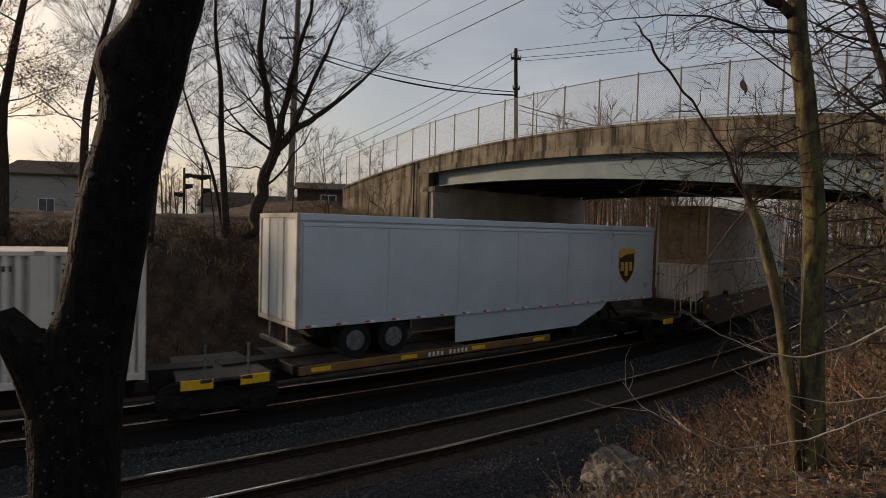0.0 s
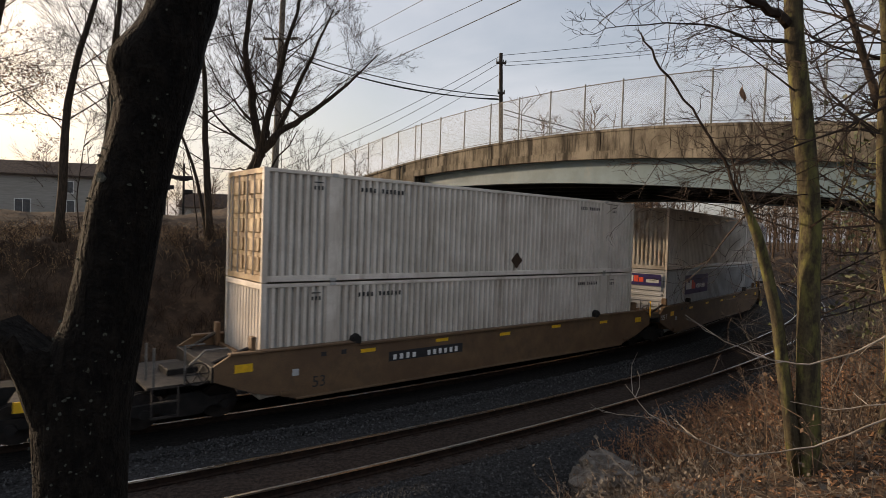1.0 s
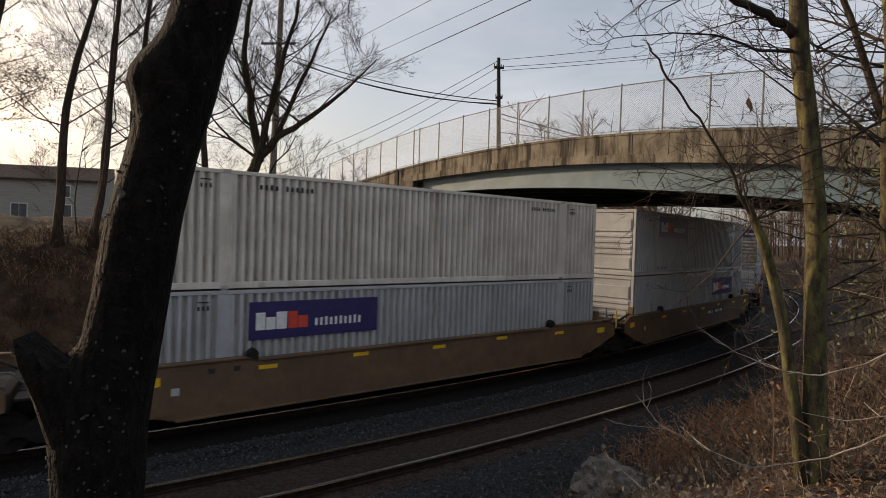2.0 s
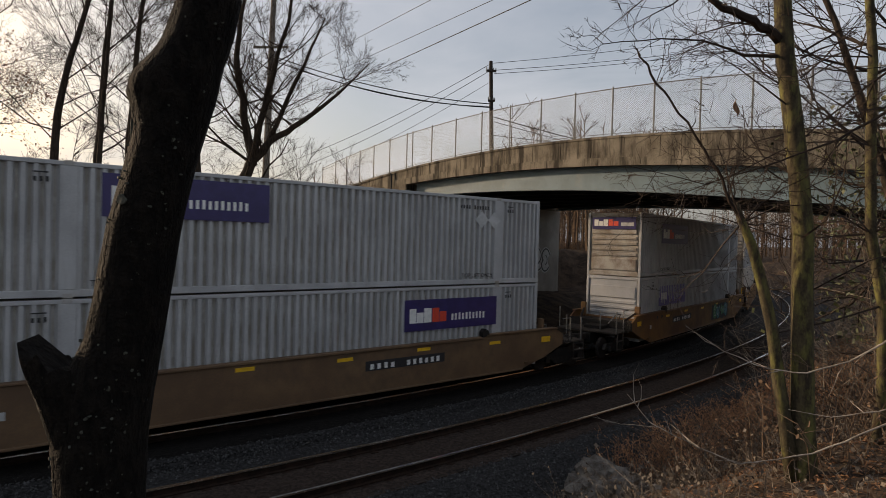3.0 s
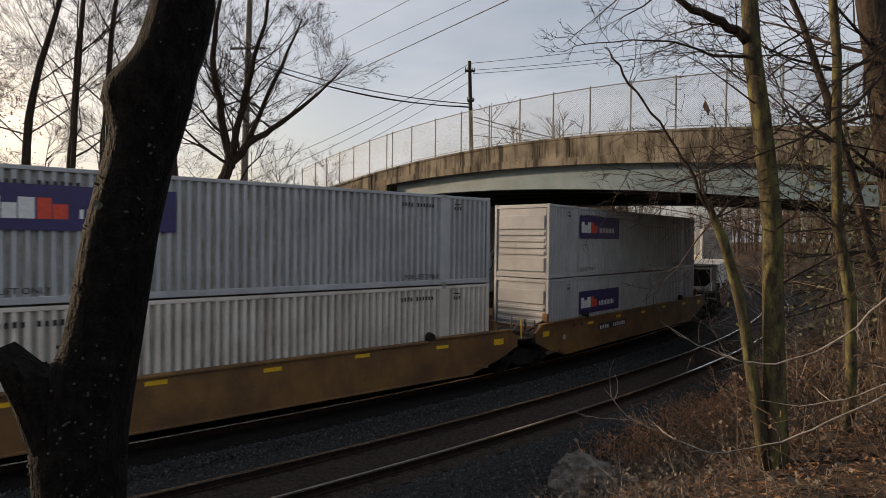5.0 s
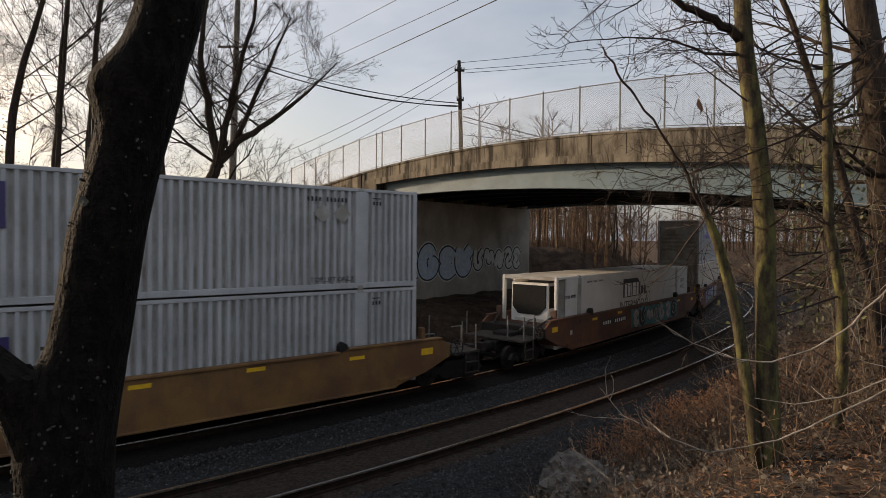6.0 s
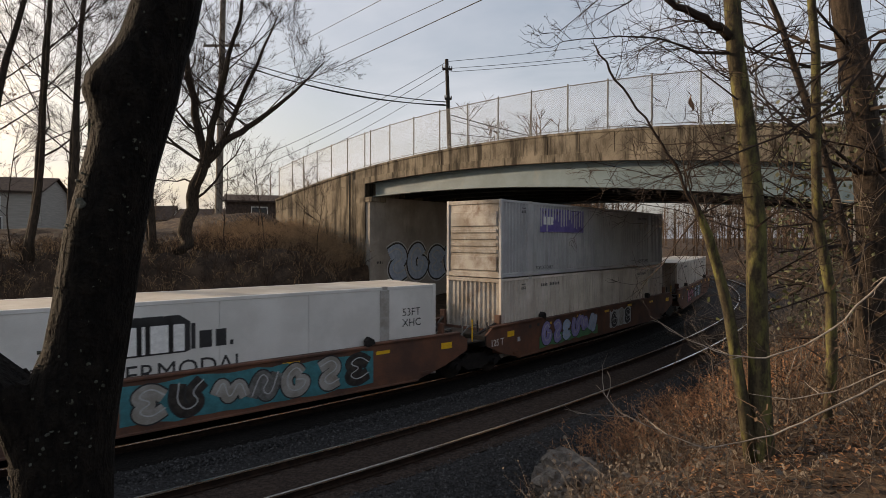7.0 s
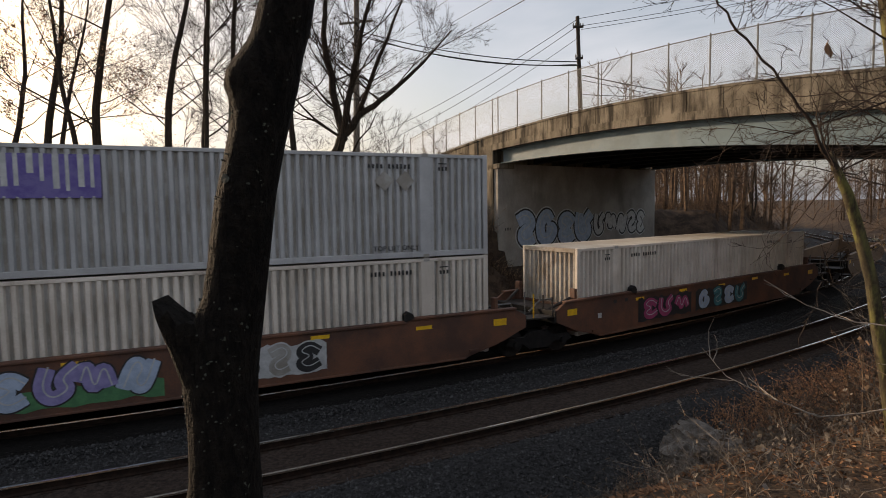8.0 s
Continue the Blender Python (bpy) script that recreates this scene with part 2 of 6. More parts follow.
for o, half, stuff, words in ((0.0, 1.12, M_BALLAST_BROWN, "rust-brown stained ballast between rails"), (SPACING, 1.75, M_BALLAST_SHADE, "ballast under the train with its shade painted in near-black")):
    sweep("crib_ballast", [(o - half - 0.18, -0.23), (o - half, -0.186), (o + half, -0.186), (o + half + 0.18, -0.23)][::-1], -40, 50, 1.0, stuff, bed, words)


def build_track(off, name, label):
    tr = thing(name, label, "railway track", group="railway tracks", kind="structure")
    for side in (-0.753, 0.753):
        r = off + side
        head = [(r - 0.036, -0.030), (r - 0.030, -0.001), (r + 0.030, -0.001), (r + 0.036, -0.030)]
        web = [(r - 0.070, -0.172), (r - 0.068, -0.160), (r - 0.012, -0.140), (r - 0.010, -0.05), (r - 0.034, -0.0305), (r + 0.034, -0.0305), (r + 0.010, -0.05), (r + 0.012, -0.140), (r + 0.068, -0.160), (r + 0.070, -0.172)]
        rail = sweep("rail", web, -40, 110, 0.75, M_RUST, tr, "rust-brown steel rail")
        sweep("rail_head", head[::-1], -40, 110, 0.75, M_RAIL_TOP, rail, "polished running surface")
    return tr


near_track = build_track(0.0, "track_1", "empty curved track with shiny rails on dark timber ties")
far_track = build_track(SPACING, "track_2", "curved track under the passing freight train")


# ---- the bridge ----
def deck_top(u):
    return 9.33 - 0.0056 * (u - 6) ** 2


def slab_low(u):
    return 8.15 - 0.0046 * (u - 4) ** 2


def girder_low(u):
    return 7.24 - 0.0043 * (u - 1.5) ** 2


def bp(u, w, z):
    p = BRIDGE + B_DIR * u + B_BACK * w
    return (p.x, p.y, z)


def band(shape, u0, u1, w0, w1, low, high, du=1.0):
    n = max(1, round((u1 - u0) / du))
    rings = []
    for i in range(n + 1):
        u = u0 + (u1 - u0) * i / n
        lo, hi = (low(u) if callable(low) else low), (high(u) if callable(high) else high)
        rings.append([bp(u, w0, lo), bp(u, w0, hi), bp(u, w1, hi), bp(u, w1, lo)])
    return shape.loft(rings)
bridge = thing("bridge", "weathered concrete road bridge with pale green steel girders", "bridge", kind="structure")
M_LINK = bpy.data.materials.new("chain_link_mesh")
M_LINK.use_nodes = True
ln, ll = M_LINK.node_tree.nodes, M_LINK.node_tree.links
lb = ln["Principled BSDF"]
lb.inputs["Base Color"].default_value, lb.inputs["Metallic"].default_value, lb.inputs["Roughness"].default_value = (0.16, 0.16, 0.155, 1), 0.3, 0.6
lc = ln.new("ShaderNodeTexCoord")
lw = []
for k in (-1, 1):
    lm, wv, th = ln.new("ShaderNodeMapping"), ln.new("ShaderNodeTexWave"), ln.new("ShaderNodeMath")
    lm.inputs["Rotation"].default_value = (0, radians(45 * k), 0)
    wv.bands_direction = "X"
    wv.inputs["Scale"].default_value = 6.0
    th.operation, th.inputs[1].default_value = "GREATER_THAN", 0.955
    ll.new(lc.outputs["Object"], lm.inputs["Vector"])
    ll.new(lm.outputs["Vector"], wv.inputs["Vector"])
    ll.new(wv.outputs["Fac"], th.inputs[0])
    lw.append(th)
lx = ln.new("ShaderNodeMath")
lx.operation = "MAXIMUM"
ll.new(lw[0].outputs[0], lx.inputs[0])
ll.new(lw[1].outputs[0], lx.inputs[1])
ll.new(lx.outputs[0], lb.inputs["Alpha"])

# the two edges of the deck: parapet panels over a proud edge beam
U0, U1 = -4.76, 26.0
for w0, w1, lip in ((0.0, 0.30, -0.06), (BRIDGE_WIDE - 0.30, BRIDGE_WIDE, 0.06)):
    edge = part("edge_beam", band(Shape(), U0, U1, min(w0, w0 + lip), max(w1, w1 + lip), slab_low, lambda u: slab_low(u) + 0.34), M_CONCRETE, bridge, "stained concrete edge beam")
    u = U0
    while u < U1 - 0.1:
        e = min(-2.64 if u == U0 else u + 1.527, U1)
        part("parapet_panel", band(Shape(), u + 0.012, e - 0.012, w0 + random.uniform(0, 0.006), w1, lambda q: slab_low(q) + 0.345, lambda q: deck_top(q) - 0.10, 1.2), M_CONCRETE, bridge)
        u = e
    part("coping", band(Shape(), U0, U1, w0 - 0.03, w1 + 0.03, lambda q: deck_top(q) - 0.10, deck_top), M_CONCRETE, bridge)
part("deck_slab", band(Shape(), U0, U1, 0.30, BRIDGE_WIDE - 0.30, lambda u: slab_low(u) + 0.02, lambda u: slab_low(u) + 0.40), M_UNDERSIDE, bridge)
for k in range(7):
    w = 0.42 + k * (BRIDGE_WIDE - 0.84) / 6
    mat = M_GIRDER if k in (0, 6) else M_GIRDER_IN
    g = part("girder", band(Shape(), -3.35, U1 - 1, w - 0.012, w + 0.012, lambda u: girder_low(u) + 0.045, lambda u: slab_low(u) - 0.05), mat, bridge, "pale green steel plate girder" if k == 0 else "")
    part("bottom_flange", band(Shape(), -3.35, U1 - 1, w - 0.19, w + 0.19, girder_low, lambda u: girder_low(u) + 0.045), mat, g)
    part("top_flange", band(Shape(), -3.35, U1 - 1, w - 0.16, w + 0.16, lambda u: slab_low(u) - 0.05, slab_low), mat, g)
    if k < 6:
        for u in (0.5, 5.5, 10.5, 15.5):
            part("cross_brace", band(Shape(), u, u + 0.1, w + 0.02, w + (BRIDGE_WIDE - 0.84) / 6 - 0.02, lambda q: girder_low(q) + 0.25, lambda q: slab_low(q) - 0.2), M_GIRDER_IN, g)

# left abutment, its bridge seat and end block, and the wing wall before the road's fill
part("abutment", band(Shape(), -5.2, -3.4, 0.02, BRIDGE_WIDE - 0.02, -1.0, lambda u: girder_low(u) - 0.02), M_CONCRETE_IN, bridge, "grey concrete abutment with graffiti")
part("backwall", band(Shape(), -5.2, -3.75, 0.02, BRIDGE_WIDE - 0.02, lambda u: girder_low(u) - 0.02, lambda u: slab_low(u) + 0.3), M_CONCRETE, bridge)
part("end_pier", band(Shape(), -4.75, -3.75, -0.05, 0.55, -1.0, slab_low), M_CONCRETE, bridge, "concrete pilaster at the abutment's corner")
part("bearing_shelf", band(Shape(), -4.2, -3.2, -0.05, 1.1, lambda u: girder_low(u) - 0.30, lambda u: girder_low(u) - 0.02), M_CONCRETE, bridge)
for a, b in ((-12.7, -10.0), (-10.0, -7.3), (-7.3, -4.75)):
    part("wing_wall_panel", band(Shape(), a + 0.012, b - 0.012, 0.0, 0.5, -1.0, lambda u: deck_top(u) - 0.12), M_CONCRETE, bridge)
part("wing_wall_coping", band(Shape(), -12.7, U0 - 0.01, -0.05, 0.55, lambda u: deck_top(u) - 0.12, deck_top), M_CONCRETE, bridge)
part("far_wing_wall", band(Shape(), -14, -5.2, BRIDGE_WIDE - 0.5, BRIDGE_WIDE, -1.0, deck_top), M_CONCRETE, bridge)
part("road_fill", band(Shape(), -45, -5.2, 0.55, BRIDGE_WIDE - 0.55, -1.0, lambda u: max(deck_top(max(u, -13)) - 1.0 + min(0, (u + 13) * 0.1), 4.0), 2.0), M_EARTH, bridge)
# right abutment
part("abutment", band(Shape(), 19.0, 20.6, 0.02, BRIDGE_WIDE - 0.02, -1.0, lambda u: girder_low(u) - 0.02), M_CONCRETE_IN, bridge)
part("wing_wall_panel", band(Shape(), 20.6, 27, 0.0, 0.5, -1.0, lambda u: slab_low(u) - 0.02), M_CONCRETE, bridge)
# steel drain pipe at the joint
part("drain_pipe", Shape().tube([bp(-5.0, -0.10, 2.6), bp(-5.0, -0.10, deck_top(-5) - 0.1)], 0.05, 8), M_GIRDER_IN, bridge)


def face_matrix():
    m = Matrix.Identity(4)
    m.col[0][:3] = (B_BACK.x, B_BACK.y, 0)
    m.col[1][:3] = (-B_DIR.x, -B_DIR.y, 0)
    m.col[3][:3] = bp(-3.4, 0, 0)
    return m


# chain-link fence on the parapet
fence = thing("fence", "grey chain-link fence with steel posts on a bridge parapet", "fence")
spots = [-12.5, -11.0, -9.8, -8.4, -7.0, -5.5, -3.98, -3.5] + [-1.93 + 1.81 * i for i in range(0, 15)]
post_mesh = mesh_of("post", Shape().tube([(0, 0, 0), (0, 0, 2.04)], 0.034, 8).tube([(0, 0, 2.04), (0, 0, 2.09)], [0.045, 0.015], 8), M_GALV)
for u in spots:
    ob = part("post", post_mesh, None, fence)
    ob.matrix_basis = pose(*bp(u, 0.15, deck_top(u)))
for a, b in zip(spots, spots[1:]):
    for dz, r in ((2.0, 0.022), (0.12, 0.014)):
        part("rail", Shape().tube([bp(a, 0.15, deck_top(a) + dz), bp(b, 0.15, deck_top(b) + dz)], r, 6), M_GALV, fence)
    q = part("mesh_panel", Shape().add([(0, 0, 0), (b - a, 0, deck_top(b) - deck_top(a)), (b - a, 0, deck_top(b) - deck_top(a) + 1.96), (0, 0, 1.96)], [(0, 1, 2, 3)]), M_LINK, fence, "chain-link mesh")
    q.matrix_basis = Matrix(((B_DIR.x, B_BACK.x, 0, bp(a, 0.12, 0)[0]), (B_DIR.y, B_BACK.y, 0, bp(a, 0.12, 0)[1]), (0, 0, 1, deck_top(a) + 0.03), (0, 0, 0, 1)))
# the road's far guard rail, seen through the fence
far_rail = thing("guard_rail", "thin dark steel railings along the far side of the road", "railing")
for dz in (0.45, 0.9):
    part("rail", Shape().tube([bp(u, BRIDGE_WIDE - 0.15, deck_top(u) + dz) for u in range(-12, 27, 2)], 0.03, 6), M_GALV, far_rail)
for u in range(-12, 27, 3):
    part("post", Shape().tube([bp(u, BRIDGE_WIDE - 0.15, deck_top(u)), bp(u, BRIDGE_WIDE - 0.15, deck_top(u) + 0.95)], 0.035, 6), M_GALV, far_rail)


# ---- the train ----
SPEED = 23.017
CARS = dict(X=-0.2, A=20.0, B=42.46, C=62.57, D=82.44, E=106.74, F=126.86, G=146.97, H=171.25, I=191.28, J=211.58, K=235.9)
MOVERS = []          # (thing, its place along the track at the start)

RUST_RUNS = ((0.16, 0.075, 0.03), (2.2, 2.2, 0.5), (0.60, 0.78), 0.75)
M_WHITE_BOX = material("off_white_container_paint", (0.67, 0.61, 0.54), (0.53, 0.475, 0.41), 0.55, scale=0.9, fine=30, bump=0.06, streak=((0.20, 0.14, 0.09), (2.2, 2.2, 0.30), (0.54, 0.76), 0.6))
M_GREY_BOX = material("grey_container_paint", (0.43, 0.435, 0.44), (0.34, 0.345, 0.35), 0.5, scale=0.8, fine=30, bump=0.06, streak=((0.19, 0.17, 0.145), (2.0, 2.0, 0.30), (0.56, 0.78), 0.5))
M_CLEAN_BOX = material("white_reefer_panel", (0.66, 0.65, 0.62), (0.56, 0.55, 0.52), 0.4, scale=0.7, bump=0.03, streak=((0.35, 0.32, 0.27), (1.5, 1.5, 0.3), (0.62, 0.85), 0.4))
M_RUSTY_END = material("rust_stained_end_panel", (0.40, 0.375, 0.34), (0.25, 0.215, 0.175), 0.7, scale=1.4, fine=30, bump=0.15, streak=((0.12, 0.062, 0.032), (1.6, 1.6, 1.1), (0.52, 0.68), 0.85))
M_TAN_DOOR = material("yellowed_rusty_door_paint", (0.42, 0.30, 0.165), (0.28, 0.18, 0.09), 0.65, scale=1.8, fine=30, bump=0.12, streak=((0.10, 0.05, 0.025), (1.8, 1.8, 0.9), (0.52, 0.70), 0.85))
M_POST = material("grey_corner_post", (0.36, 0.35, 0.33), (0.24, 0.22, 0.19), 0.55, scale=2, streak=RUST_RUNS)
M_ROOF = material("dusty_container_roof", (0.50, 0.47, 0.41), (0.36, 0.32, 0.26), 0.7, scale=0.6, bump=0.08)
M_TRAILER = material("pale_blue_grey_trailer_skin", (0.47, 0.52, 0.56), (0.41, 0.455, 0.49), 0.35, scale=0.5, fine=12, bump=0.04, streak=((0.33, 0.35, 0.36), (0.5, 0.5, 0.2), (0.6, 0.85), 0.35))
M_TAN = material("tan_brown_car_paint", (0.165, 0.098, 0.048), (0.11, 0.063, 0.033), 0.7, scale=0.8, fine=24, bump=0.1, streak=((0.05, 0.033, 0.023), (0.8, 0.8, 0.6), (0.52, 0.75), 0.75))
M_YELLOW_CAR = material("faded_yellow_car_paint", (0.215, 0.112, 0.032), (0.12, 0.058, 0.024), 0.7, scale=0.7, fine=24, bump=0.1, streak=((0.12, 0.05, 0.025), (1.3, 1.3, 0.45), (0.5, 0.72), 0.85))
M_RED_CAR = material("rust_red_car_paint", (0.155, 0.064, 0.034), (0.075, 0.036, 0.024), 0.75, scale=0.8, fine=24, bump=0.1, streak=((0.05, 0.03, 0.025), (0.9, 0.9, 0.5), (0.52, 0.75), 0.7))
M_DARK = material("grimy_black_steel", (0.018, 0.015, 0.013), (0.008, 0.007, 0.0065), 0.75, 0.3, scale=5, bump=0.15)
M_DECK = material("worn_grey_steel_deck", (0.060, 0.050, 0.043), (0.022, 0.018, 0.016), 0.7, 0.3, scale=4, bump=0.15)
M_WHEEL = material("wheel_steel", (0.03, 0.024, 0.02), (0.014, 0.011, 0.010), 0.7, 0.3, scale=6)
M_YELLOW = material("yellow_reflective_tape", (0.85, 0.50, 0.02), (0.70, 0.40, 0.02), 0.45, scale=8, bump=0.02)
M_PURPLE = material("dark_purple_sign", (0.035, 0.025, 0.12), (0.028, 0.02, 0.095), 0.4, scale=4, bump=0.02)
M_VIOLET_SIGN = material("sun_faded_purple_sign", (0.085, 0.06, 0.26), (0.14, 0.115, 0.32), 0.5, scale=5, bump=0.02)
M_WHITE = material("white_lettering", (0.78, 0.78, 0.76), (0.66, 0.66, 0.64), 0.5, scale=12, bump=0.0)
M_TRIM_WHITE = material("dirty_white_cover", (0.50, 0.48, 0.44), (0.36, 0.34, 0.30), 0.5, scale=3, bump=0.03)
M_ORANGE = material("orange_red_lettering", (0.72, 0.07, 0.03), (0.6, 0.06, 0.03), 0.5, scale=12, bump=0.0)
M_BLACK = material("black_lettering", (0.022, 0.022, 0.024), (0.015, 0.015, 0.016), 0.6, scale=12, bump=0.0)
M_BROWN = material("dark_brown_emblem", (0.035, 0.017, 0.010), (0.028, 0.014, 0.009), 0.4, scale=8, bump=0.0)
M_GOLD = material("gold_emblem_edge", (0.62, 0.36, 0.05), (0.52, 0.29, 0.04), 0.4, scale=8, bump=0.0)
M_RED = material("red_tape", (0.55, 0.03, 0.03), (0.45, 0.03, 0.03), 0.4, scale=8, bump=0.0)
M_RUBBER = material("black_rubber", (0.02, 0.02, 0.02), (0.012, 0.012, 0.012), 0.85, scale=20)
M_TEAL = material("teal_spray_paint", (0.04, 0.21, 0.24), (0.03, 0.14, 0.16), 0.6, scale=5, bump=0.0)
M_BLUE = material("slate_blue_spray_paint", (0.38, 0.47, 0.60), (0.29, 0.37, 0.49), 0.6, scale=4, bump=0.0)
M_PALE = material("pale_grey_spray_paint", (0.50, 0.51, 0.51), (0.38, 0.39, 0.39), 0.6, scale=5, bump=0.0)
M_VIOLET = material("violet_spray_paint", (0.27, 0.24, 0.46), (0.20, 0.18, 0.37), 0.6, scale=5, bump=0.0)
M_GREEN = material("green_spray_paint", (0.07, 0.22, 0.09), (0.05, 0.16, 0.07), 0.6, scale=5, bump=0.0)
M_PINK = material("magenta_spray_paint", (0.36, 0.05, 0.15), (0.27, 0.04, 0.11), 0.6, scale=5, bump=0.0)

LETTERS = {}


def letters(text, size, mat):
    """A mesh of flat raised lettering, its baseline's start at the origin, in the xz plane facing -y."""
    key = (text, size, mat.name)
    if key not in LETTERS:
        cu = bpy.data.curves.new("lettering", "FONT")
        cu.body, cu.size, cu.extrude, cu.resolution_u = text, size, 0.002, 3
        ob = new("lettering", cu)
        me = bpy.data.meshes.new_from_object(ob.evaluated_get(bpy.context.evaluated_depsgraph_get()))
        bpy.data.objects.remove(ob)
        me.transform(pose(0, 0, 0, 90, 0, 0))
        me.materials.clear()
        me.materials.append(mat)
        LETTERS[key] = me
    return LETTERS[key]


def bars(x, z, width, height, count, y, skip=()):
    """Unreadable writing: a row of small upright bars facing -y."""
    sh = Shape()
    pitch = width / count
    for i in range(count):
        if i not in skip:
            h = height * (0.9 + 0.1 * ((i * 7) % 3) / 2)
            sh.box(x + i * pitch, x + i * pitch + pitch * 0.5, y - 0.004, y, z, z + h * 0.85)
    return sh


def polygon(points, y, thick=0.004):
    """A flat plate of (x, z) points, facing -y."""
    sh, n = Shape(), len(points)
    sh.add([(x, y - thick, z) for x, z in points] + [(x, y, z) for x, z in points],
           [tuple(range(n)), tuple(range(2 * n - 1, n - 1, -1))] + [(j, j + n, (j + 1) % n + n, (j + 1) % n) for j in range(n)])
    return sh


STROKES = (          # waves, coils and hooks, no characters
    ((0.10, 0.75), (0.55, 0.97), (0.88, 0.62), (0.28, 0.34), (0.55, 0.04), (0.97, 0.22)),
    ((0.70, 0.66), (0.45, 0.92), (0.08, 0.60), (0.22, 0.10), (0.70, 0.08), (0.92, 0.42), (0.48, 0.46)),
    ((0.08, 0.15), (0.35, 0.95), (0.66, 0.66), (0.40, 0.30), (0.74, 0.06), (0.96, 0.90)),
    ((0.05, 0.45), (0.22, 0.96), (0.46, 0.12), (0.70, 0.88), (0.97, 0.25)),
    ((0.16, 0.95), (0.08, 0.38), (0.42, 0.05), (0.82, 0.30), (0.52, 0.60), (0.92, 0.95)),
    ((0.92, 0.66), (0.50, 0.95), (0.12, 0.68), (0.62, 0.50), (0.16, 0.28), (0.52, 0.04), (0.96, 0.28)),
)


def ribbon(kind, x, z, w, h, lean, y, wide, thick=0.003):
    """One swollen sprayed stroke: a fat band along a rounded path."""
    pts = list(STROKES[kind % len(STROKES)])
    for _ in range(3):
        cut = [pts[0]]
        for (a, b), (c, d) in zip(pts, pts[1:]):
            cut += [(a * 0.75 + c * 0.25, b * 0.75 + d * 0.25), (a * 0.25 + c * 0.75, b * 0.25 + d * 0.75)]
        pts = cut + [pts[-1]]
    path = [(x + a * w + lean * b * h, z + b * h) for a, b in pts]
    n, rings = len(path), []
    for i, (px, pz) in enumerate(path):
        q0, q1 = path[max(i - 1, 0)], path[min(i + 1, n - 1)]
        tx, tz = q1[0] - q0[0], q1[1] - q0[1]
        q = math.hypot(tx, tz) or 1.0
        k = wide / 2 * (0.72 if i in (0, n - 1) else 0.92 if i in (1, n - 2) else 1.0)
        nx, nz = -tz / q * k, tx / q * k
        f = y - 0.00004 * i
        rings.append([(px - nx, f, pz - nz), (px + nx, f, pz + nz), (px + nx, f - thick, pz + nz), (px - nx, f - thick, pz - nz)])
    return Shape().loft(rings)


def graffiti(owner, x0, x1, z0, z1, y, fills, seed, backing=None, n=5, outline=None, share=1.0):
    """Fat sprayed strokes side by side, each a dark outline under a fill; share: how much of the height the backing takes."""
    r = random.Random(seed)
    ground, top = [], z0 + (z1 - z0) * share
    for k in range(18):
        f = k / 17
        ground.append((x0 - 0.15 + (x1 - x0 + 0.3) * f, z0 + r.uniform(0.0, 0.10)))
    for k in range(18):
        f = 1 - k / 17
        ground.append((x0 - 0.15 + (x1 - x0 + 0.3) * f, top - r.uniform(0.0, 0.14)))
    g = part("graffiti", polygon(ground, y, 0.002), backing or outline or M_BLACK, owner, "spray-painted graffiti")
    w = (x1 - x0) / n
    for i in range(n):
        kind = (i * 5 + seed) % 6
        h = (z1 - z0) * r.uniform(0.66, 0.76)
        z, lean, wide = z0 + (z1 - z0) * r.uniform(0.12, 0.17), r.uniform(0.0, 0.22), w * r.uniform(0.80, 0.94)
        x, fat = x0 + w * (i + 0.04), min(w, h) * 0.40
        part("outline", ribbon(kind, x, z, wide, h, lean, y - 0.003, fat + 0.075), outline or M_BLACK, g)
        part("fill", ribbon(kind, x, z, wide, h, lean, y - 0.010, fat), fills[i % len(fills)], g)
        part("highlight", ribbon(kind, x + 0.02, z + 0.03, wide, h, lean, y - 0.017, fat * 0.10), M_PALE, g)
    return g


# -- containers --
LONG, WIDE, TALL = 16.15, 2.59, 2.896


def wave(a0, a1, depth=0.085, pitch=0.225):
    """(along, in) points of a trapezoid corrugation between two ends."""
    n = max(1, round((a1 - a0) / pitch))
    p = (a1 - a0) / n
    out = [(a0, 0.0)]
    for i in range(n):
        b = a0 + i * p
        out += [(b + 0.34 * p, 0.0), (b + 0.50 * p, depth), (b + 0.82 * p, depth), (b + 0.98 * p, 0.0)]
    return out + [(a1, 0.0)]


def corrugated_side(sign):
    """A long wall, corrugated between the lift posts, facing sign * y."""
    sh = Shape()
    y = WIDE / 2 - 0.012
    for a, b in ((-8.0, -6.27), (-5.93, 5.93), (6.27, 8.0)):
        pts = wave(a, b)
        rings = [[(x, sign * (y - d), 0.17), (x, sign * (y - d), 2.79)] for x, d in pts]
        k = len(sh.v)
        for r in rings:
            sh.v.extend(r)
        for i in range(len(rings) - 1):
            f = (k + 2 * i, k + 2 * i + 2, k + 2 * i + 3, k + 2 * i + 1)
            sh.f.append(f if sign < 0 else f[::-1])
    sh.box(-8.0, 8.0, sign * y - sign * 0.12 if sign > 0 else -y + 0.10, sign * y - sign * 0.10 if sign > 0 else -y + 0.12, 0.17, 2.79)
    return sh


